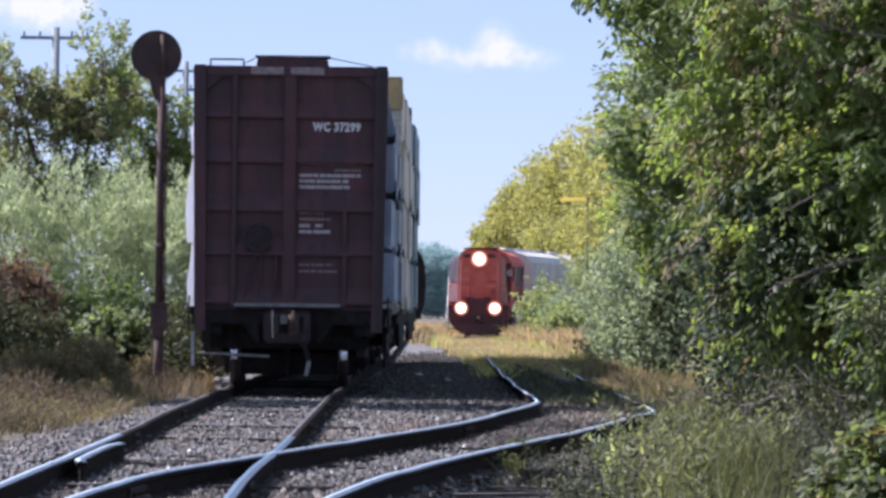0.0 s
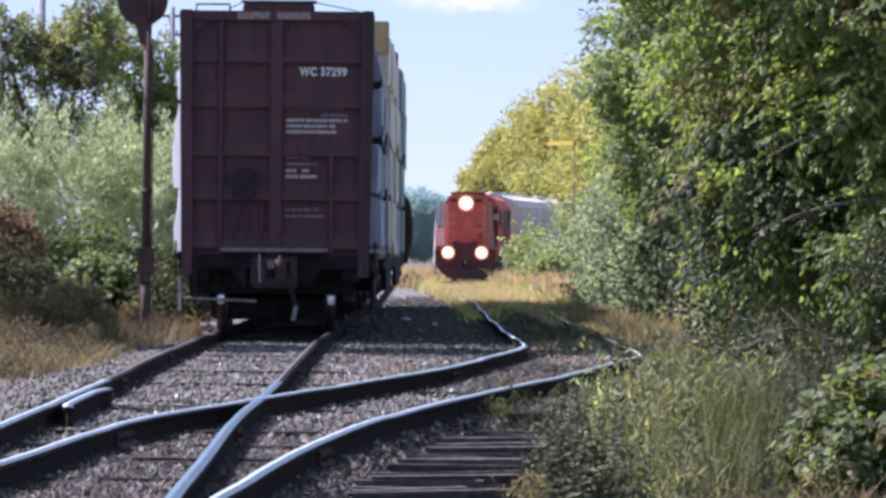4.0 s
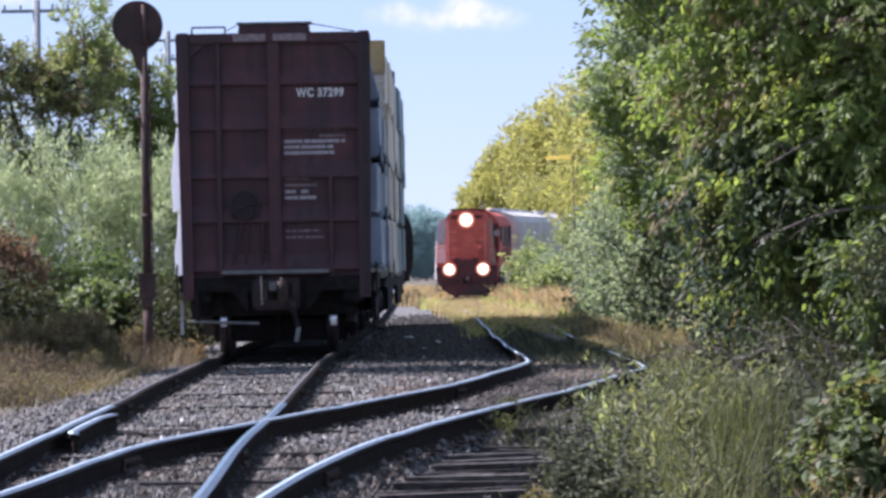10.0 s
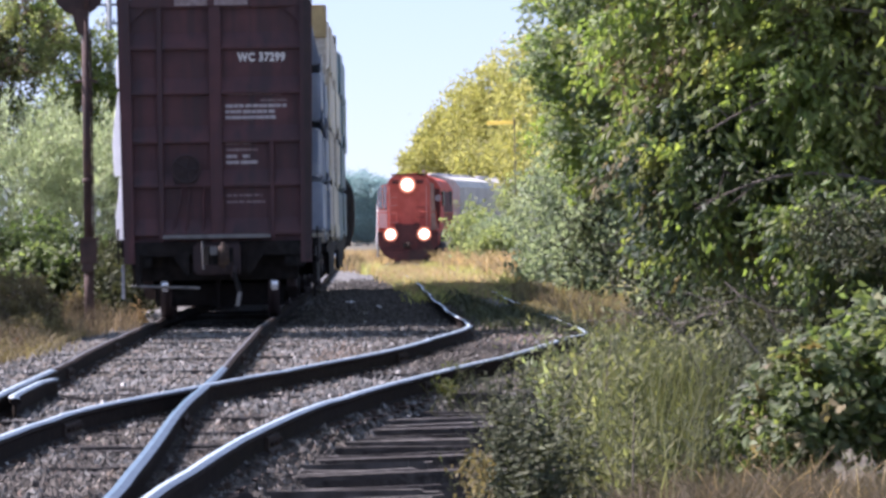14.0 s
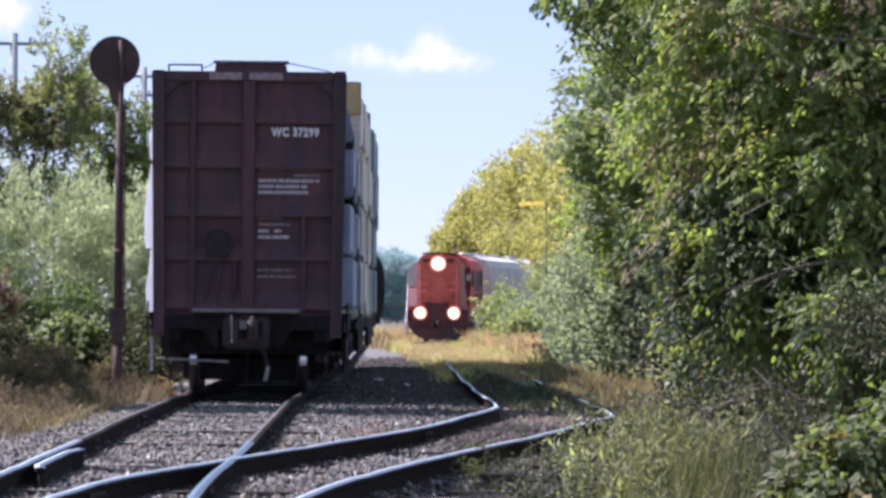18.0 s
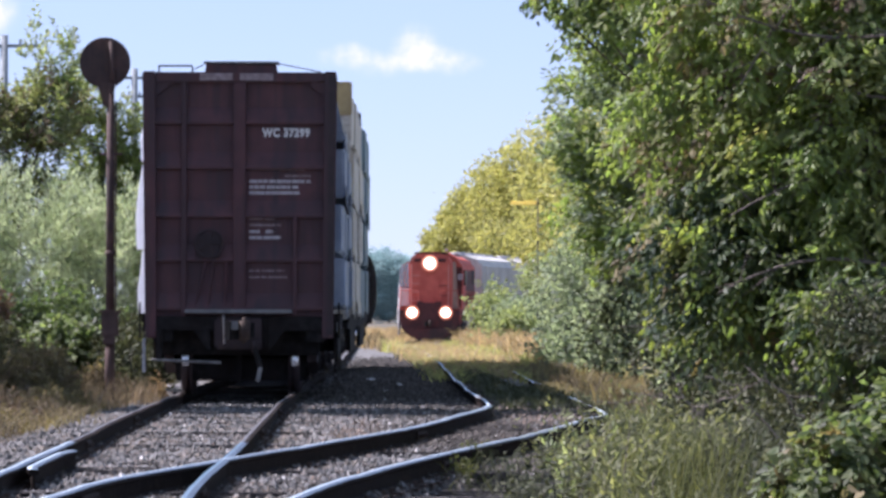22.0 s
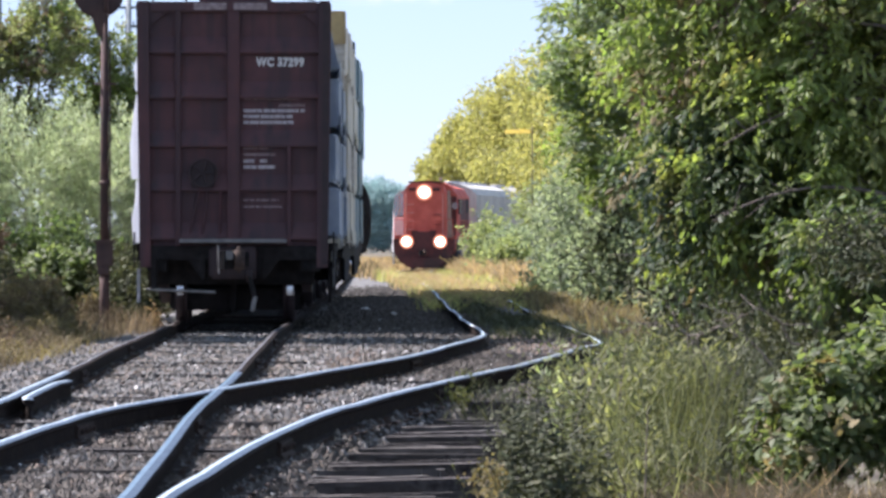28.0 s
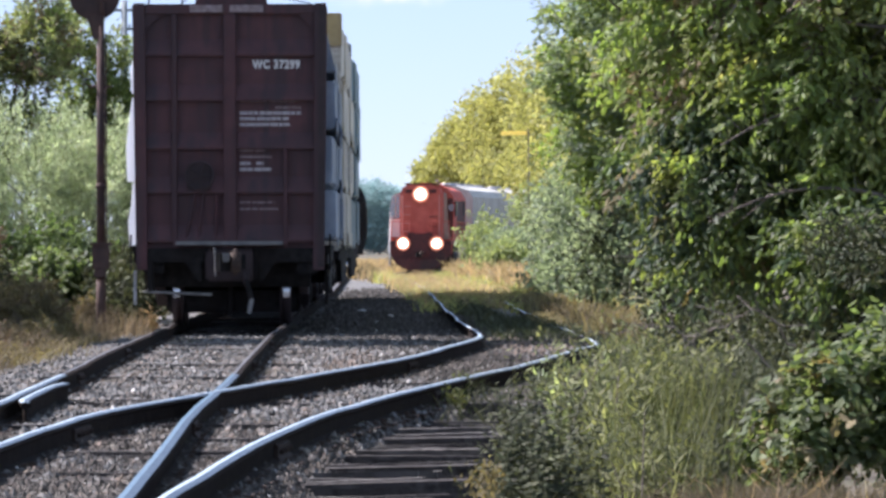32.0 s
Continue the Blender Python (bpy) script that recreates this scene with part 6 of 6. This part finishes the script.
bare = (LOW[:, 0] > 2.45) & (LOW[:, 0] < 3.15) & (LOW[:, 1] > 94) & (LOW[:, 1] < 113)
blades("siding_weeds", "low brown-green weeds growing over the siding", LOW[~bare], 0.20, "weed", 98, width=0.010, spread=0.6)
FIELD = patch(97, 9000, -4, 9, 240, 420)
blades("rail_side_weeds", "low brown-green weeds hiding parts of the siding rail", np.concatenate([patch(110, 1500, 2.75, 3.15, 84, 93), patch(111, 1200, 2.8, 3.2, 115, 135)]), 0.22, "olive", 110, width=0.010, spread=0.6)
blades("field_grass", "sunlit straw-coloured field beyond the train", FIELD[np.abs(FIELD[:, 0] - along(SIDING, FIELD[:, 1])) > 1.7], 0.8, "straw", 97, width=0.04)

stem_weeds("edge_weed", "low sunlit weeds hiding the outer siding rail", ring_spots(78, 90, 2.86, 60.5, 0.26, 4.0), 0.42, "weedy", 78, size=0.09, aspect=0.3, per=14, droop=0.3)
stem_weeds("edge_weed", "low yellow-green weeds beside the outer siding rail", ring_spots(79, 60, 2.68, 54.5, 0.22, 3.0), 0.36, "weedy", 79, size=0.08, aspect=0.3, per=14, droop=0.3)
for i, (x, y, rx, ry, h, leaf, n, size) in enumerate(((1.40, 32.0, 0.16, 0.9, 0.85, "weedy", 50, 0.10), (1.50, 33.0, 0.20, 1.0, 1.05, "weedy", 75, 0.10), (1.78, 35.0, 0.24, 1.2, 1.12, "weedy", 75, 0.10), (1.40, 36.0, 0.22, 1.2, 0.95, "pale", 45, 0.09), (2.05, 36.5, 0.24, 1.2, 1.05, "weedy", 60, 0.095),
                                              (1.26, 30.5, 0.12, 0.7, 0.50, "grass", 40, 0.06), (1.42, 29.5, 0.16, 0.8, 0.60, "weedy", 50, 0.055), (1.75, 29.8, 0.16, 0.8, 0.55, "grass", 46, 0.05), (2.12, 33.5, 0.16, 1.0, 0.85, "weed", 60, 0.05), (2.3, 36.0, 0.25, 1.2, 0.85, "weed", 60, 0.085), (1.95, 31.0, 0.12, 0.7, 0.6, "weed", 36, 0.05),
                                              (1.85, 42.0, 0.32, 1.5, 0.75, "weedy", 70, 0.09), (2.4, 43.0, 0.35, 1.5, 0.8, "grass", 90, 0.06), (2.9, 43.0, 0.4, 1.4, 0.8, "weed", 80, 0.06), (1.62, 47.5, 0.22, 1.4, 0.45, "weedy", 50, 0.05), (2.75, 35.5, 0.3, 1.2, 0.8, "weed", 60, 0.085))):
    stem_weeds("tall_weed", "feathery tall weeds with narrow yellow-green leaves beside the siding" if leaf in ("weedy", "pale") else "tall dark green weeds beside the siding", ring_spots(300 + i, int(n * 0.85), x, y, rx, ry), h, leaf, 110 + i, size=size * 1.25, aspect=0.27, per=18, droop=0.22, hang=0.0, group="tall weeds", dry=2 if i % 3 == 0 else 0)
for i, (x, y, h, leaf, n) in enumerate(((-4.35, 58.5, 0.34, "drab", 60), (-4.8, 60.5, 0.42, "russet", 60), (-4.45, 62.5, 0.36, "olive", 60), (-5.1, 64, 0.5, "drab", 70), (-4.5, 66, 0.40, "russet", 60), (-5.3, 68.5, 0.5, "olive", 70), (-4.3, 70, 0.36, "drab", 60), (-5.7, 72, 0.55, "russet", 60), (-4.9, 73.5, 0.45, "drab", 60), (-4.7, 56, 0.36, "olive", 60), (-5.5, 62, 0.5, "russet", 60))):
    stem_weeds("dry_weed", "dry brown and olive weeds on the bank beside the main track", ring_spots(400 + i, n, x, y, 0.5, 1.6), h * 1.35, leaf, 420 + i, size=0.075, aspect=0.34, per=14, droop=0.35, hang=0.1, group="dry weeds", stem_leaf="drab")
for i, (x, y, rx, h, leaf, n) in enumerate(((-3.7, 80, 0.35, 0.55, "drab", 1400), (-4.1, 73, 0.5, 0.35, "olive", 1400), (-4.9, 70, 0.6, 0.4, "drab", 1500), (-5.6, 68, 0.6, 0.4, "olive", 1400), (-4.3, 67, 0.5, 0.25, "drab", 1000), (-3.9, 84, 0.4, 0.6, "olive", 1200), (-3.3, 85, 0.25, 0.5, "straw", 900))):
    z = float(ground_z(x, y))
    plant("dry_weed", "dry brown weeds beside the main track", "weeds", (x, y), [(x, y, z + h * 0.45, rx, rx * 1.5, h * 0.55)], n, 0.08, leaf, 130 + i, clump=0.06, trunk=0.01, lean=-0.8, aspect=0.25, group="dry weeds", twigs=16)


def dead_branch(x, y, z, reach, rise, seed):
    """A bare arching branch with side twigs, its butt in the weeds."""
    rnd = np.random.default_rng(seed)
    t = thing("dead_branch", "bare grey dead branch arching out of the weeds", "branch", group="dead branches", at=pose(x, y, z))
    bm = nb()
    line = [(-reach * u, 0.15 * math.sin(3 * u + seed), rise * math.sin(u * 1.9) - 0.25 * u * u + 0.02 * rnd.normal()) for u in np.linspace(0, 1, 9)]
    for k in range(8):
        bar(bm, line[k], line[k + 1], 0.009 - 0.0007 * k, 0.0083 - 0.0007 * k, n=6)
    for k in range(2, 8):
        a = np.array(line[k])
        limb(bm, a, a + (-0.10 + 0.10 * rnd.normal(), 0.08 * rnd.normal(), 0.10 * rnd.normal() + 0.03), 0.006, 0.003, rnd, 3)
    tagged(part("bough", bm, M_TWIG, t), kind="stuff")


dead_branch(2.95, 40.5, 0.20, 0.62, 0.42, 1)
dead_branch(2.75, 41.0, 0.12, 0.50, 0.30, 2)
dead_branch(3.25, 42.0, 0.30, 0.55, 0.45, 3)
dead_branch(2.60, 43.5, 0.30, 0.70, 0.30, 4)

def scrap(x, y, size, seed):
    """A crumpled white scrap lying on the stones."""
    rnd = np.random.default_rng(seed)
    bm = nb()
    bmesh.ops.create_grid(bm, x_segments=4, y_segments=3, size=size)
    for v in bm.verts:
        v.co += Vector(rnd.normal(size=3) * size * (0.18, 0.18, 0.22))
        v.co.z += 0.3 * abs(v.co.x)
    ext = bmesh.ops.extrude_face_region(bm, geom=bm.faces[:])
    bmesh.ops.translate(bm, vec=(0, 0, 0.006), verts=[e for e in ext["geom"] if isinstance(e, bmesh.types.BMVert)])
    ob = part("scrap", bm, M_WHITE, None, at=pose(x, y, float(ballast_z(x, y)) + 0.03, 10, 0, 30 * seed))
    tagged(ob, "crumpled white scrap lying on the dark ballast", "litter", group="white scraps")


scrap(0.05, 104, 0.07, 1)
scrap(0.55, 97, 0.05, 2)
scrap(0.30, 90, 0.045, 3)

# ---- pieces of the track ----
def timber(seed, long=1.28, worn=0.0):
    """A squared timber weathered into lengthwise splints of uneven height and length."""
    rk = random.Random(seed)
    b = nb()
    edges = [-0.115, *sorted(rk.uniform(-0.09, 0.09) for _ in range(4)), 0.115]
    for k in range(5):
        x0, x1 = -long + rk.uniform(0, 0.05 + 0.35 * worn), long - rk.uniform(0, 0.05 + 0.35 * worn)
        top = rk.uniform(-0.012, 0.0) - worn * rk.uniform(0, 0.045)
        got = bmesh.ops.create_cube(b, size=1.0, matrix=Matrix.LocRotScale(((x0 + x1) / 2, (edges[k] + edges[k + 1]) / 2, (top - 0.16) / 2), None, (x1 - x0, edges[k + 1] - edges[k] - 0.004, top + 0.16)))
        for v in got["verts"]:
            v.co.z += rk.uniform(-0.008, 0.008)
            v.co.y += rk.uniform(-0.006, 0.006)
    me = bpy.data.meshes.new("tie")
    b.to_mesh(me)
    b.free()
    return me


tie_meshes = []
for k in range(5):
    me = timber(k, worn=0.2)
    me.materials.append(M_TIE)
    tie_meshes.append(me)
old_ties = []
for k in range(8):
    me = timber(20 + k, worn=1.0)
    me.materials.append(M_TIE if k < 5 else M_TIEPALE)
    old_ties.append(me)
rk = random.Random(5)
for table, parent, start, stop in ((MAIN, main_track, -39.7, 100), (SIDING, siding_track, 44.0, 100)):
    y = start
    while y < stop:
        ob = new("tie", tie_meshes[rk.randrange(5)])
        ob.parent = parent
        ob.matrix_basis = pose(float(along(table, y)) + rk.uniform(-0.05, 0.05), y, float(rail_z(y)) - (rk.uniform(0.13, 0.155) if rk.random() < 0.27 else 0.215 + rk.uniform(0, 0.02)), rk.uniform(-1, 1), 0, rk.uniform(-1.5, 1.5))
        y += 0.55 + rk.uniform(-0.03, 0.03)
y = 19.0
while y < 46:
    ob = new("tie", old_ties[rk.randrange(8)])
    ob.parent = siding_track
    ob.matrix_basis = pose(float(along(SIDING, y)) + 0.70 + rk.uniform(-0.22, 0.10), y, -0.20 - rk.uniform(0, 0.07), rk.uniform(-4, 4), rk.uniform(-2, 2), rk.uniform(-5, 5))
    y += 0.36 + rk.uniform(-0.10, 0.10)


def plate_mesh():
    """A rail plate with its two spikes on each side."""
    b = box(nb(), -0.17, 0.17, -0.095, 0.095, -0.012, 0.006)
    for x in (-0.085, 0.085):
        for y in (-0.05, 0.05):
            box(b, x - 0.016, x + 0.016, y - 0.016, y + 0.016, 0.006, 0.035)
    me = bpy.data.meshes.new("tie_plate")
    b.to_mesh(me)
    b.free()
    me.materials.append(M_DULLRUST)
    return me


def rail_place(table, side, creep, y):
    return float(along(table, y) + side + along(CREEP[creep], y))


plate = plate_mesh()
for table, side, creep, parent, start, stop in ((MAIN, -0.75, "main_left", main_track, 34.0, 76), (MAIN, 0.75, "main_right", main_track, 24.0, 76), (SIDING, -0.75, "siding_left", siding_track, 28.0, 66), (SIDING, 0.75, "siding_right", siding_track, 24.0, 58)):
    y = start
    while y < stop:
        ob = new("tie_plate", plate)
        ob.parent = parent
        turn = math.degrees(math.atan2(rail_place(table, side, creep, y + 0.5) - rail_place(table, side, creep, y - 0.5), 1.0))
        ob.matrix_basis = pose(rail_place(table, side, creep, y), y, -0.168 + rk.uniform(-0.006, 0.008), 0, rk.uniform(-3, 3), -turn + rk.uniform(-3, 3))
        y += 0.55 + rk.uniform(-0.04, 0.04)
bar_mesh = bpy.data.meshes.new("joint_bar")
b = nb()
for s in (-1, 1):
    prism(b, ((s * 0.014, -0.045), (s * 0.040, -0.058), (s * 0.034, -0.12), (s * 0.062, -0.145), (s * 0.014, -0.135)), -0.45, 0.45)
    for k in (-0.33, -0.11, 0.11, 0.33):
        bar(b, (s * 0.03, k, -0.09), (s * 0.062, k, -0.09), 0.018, n=6)
b.to_mesh(bar_mesh)
b.free()
bar_mesh.materials.append(M_DULLRUST)
for table, side, creep, parent, places in ((MAIN, -0.75, "main_left", main_track, (51.0, 62.8)), (MAIN, 0.75, "main_right", main_track, (37.0, 56.0, 67.8)), (SIDING, -0.75, "siding_left", siding_track, (36.0, 55.3)), (SIDING, 0.75, "siding_right", siding_track, (33.0, 44.6))):
    for y in places:
        ob = new("joint_bar", bar_mesh)
        ob.parent = parent
        turn = math.degrees(math.atan2(rail_place(table, side, creep, y + 0.5) - rail_place(table, side, creep, y - 0.5), 1.0))
        ob.matrix_basis = pose(rail_place(table, side, creep, y), y, 0.0, 0, 0, -turn)


def stones(n, seed, material, label, size, place=None, name="ballast_stones"):
    """Broken stones strewn over the bed, or round one place (x, y, half sizes)."""
    rnd = np.random.default_rng(seed)
    if place:
        x, y = place[0] + rnd.normal(size=n) * place[2], place[1] + rnd.normal(size=n) * place[3]
    else:
        y = 18 + 66 * rnd.uniform(0, 1, n) ** 1.15
        lo, hi = along(MAIN, y) - 3.1, along(SIDING, y) + 1.7
        x = lo + (hi - lo) * rnd.uniform(0, 1, n)
    r = rnd.uniform(*size, n)
    z = ballast_z(x, y) + r * 0.3
    base = np.array([(1, 0, 0), (-1, 0, 0), (0, 1, 0), (0, -1, 0), (0, 0, 1), (0, 0, -1)], float)
    v = base[None] * r[:, None, None] * rnd.uniform(0.6, 1.3, (n, 6, 1)) + rnd.normal(size=(n, 6, 3)) * r[:, None, None] * 0.25
    v += np.stack([x, y, z], -1)[:, None]
    f = np.array([(0, 2, 4), (2, 1, 4), (1, 3, 4), (3, 0, 4), (2, 0, 5), (1, 2, 5), (3, 1, 5), (0, 3, 5)])
    ob = sheet(name, v.reshape(-1, 3), (np.arange(n)[:, None, None] * 6 + f[None]).reshape(-1, 3), material)
    return tagged(ob, label, "stones", kind="stuff")


stones(56000, 7, M_STONE, "loose grey and tan crushed stones", (0.009, 0.031))
stones(48000, 12, M_DIRTSHADE, "dark dirt and splinters scattered over the near ballast", (0.008, 0.026), (-0.9, 29.0, 1.2, 5.5), "dirt_clods")
stones(9000, 14, M_DIRTSHADE, "dark dirt beside the tie ends", (0.008, 0.026), (0.35, 31.0, 0.45, 6.0), "dirt_clods")
# dark pieces that paint the cars' shadow deeper between the tracks
stones(14000, 15, M_DIRTSHADE, "dark dirt and cinders that deepen the shade between the tracks", (0.015, 0.045), (0.55, 118.0, 0.55, 18.0), "dirt_clods")
stones(9000, 19, M_DIRTSHADE, "dark dirt below the outer siding rail", (0.010, 0.030), (0.95, 42.0, 0.22, 3.4), "dirt_clods")
stones(14000, 20, M_DIRTSHADE, "dark dirt and old bark between the siding rails", (0.010, 0.032), (1.35, 57.0, 0.42, 5.0), "dirt_clods")
stones(1400, 13, M_LITTER, "brown splinters and dirt between the rails", (0.008, 0.02), (-1.9, 56.0, 0.6, 9.0), "wood_litter")
stones(260, 8, M_PALESTONE, "scattered whitish stones among the grey ballast", (0.016, 0.034), name="pale_stones")
stones(1200, 17, M_LITTER, "rust-brown bark litter over the shaded siding", (0.014, 0.04), (2.15, 70.0, 0.4, 4.5), "wood_litter")
# more dark pieces that deepen the shadow beside the cars
stones(16000, 18, M_DIRTSHADE, "dark cinders that deepen the shade beside the standing cars", (0.012, 0.034), (0.55, 86.0, 0.7, 8.0), "dirt_clods")
stones(260, 9, M_LITTER, "rust-brown splinters and bark litter between the rails", (0.012, 0.035), (-0.10, 60.0, 0.16, 2.5), "wood_litter")
stones(500, 10, M_LITTER, "rust-brown splinters and bark litter beside the rail", (0.010, 0.03), (1.75, 57.0, 0.5, 3.0), "wood_litter")
stones(2600, 16, M_LITTER, "brown bark and dead leaf litter over the near ballast", (0.008, 0.026), (-1.0, 30.0, 1.2, 6.0), "wood_litter")
stones(700, 11, M_LITTER, "brown splinters and bark litter in the crossing", (0.008, 0.026), (-0.55, 33.0, 0.45, 4.0), "wood_litter")


def motions():
    """The clouds drift slowly to the left; the trains stand."""
    for ob, x, z in ((small_cloud, 30.0, 138), (cloud_bank, -209.0, 172)):
        walk(ob, [(t, pose(x - 0.672 * t, 3000, z)) for t in (0, 8, 16, 24, 32)])


motions()
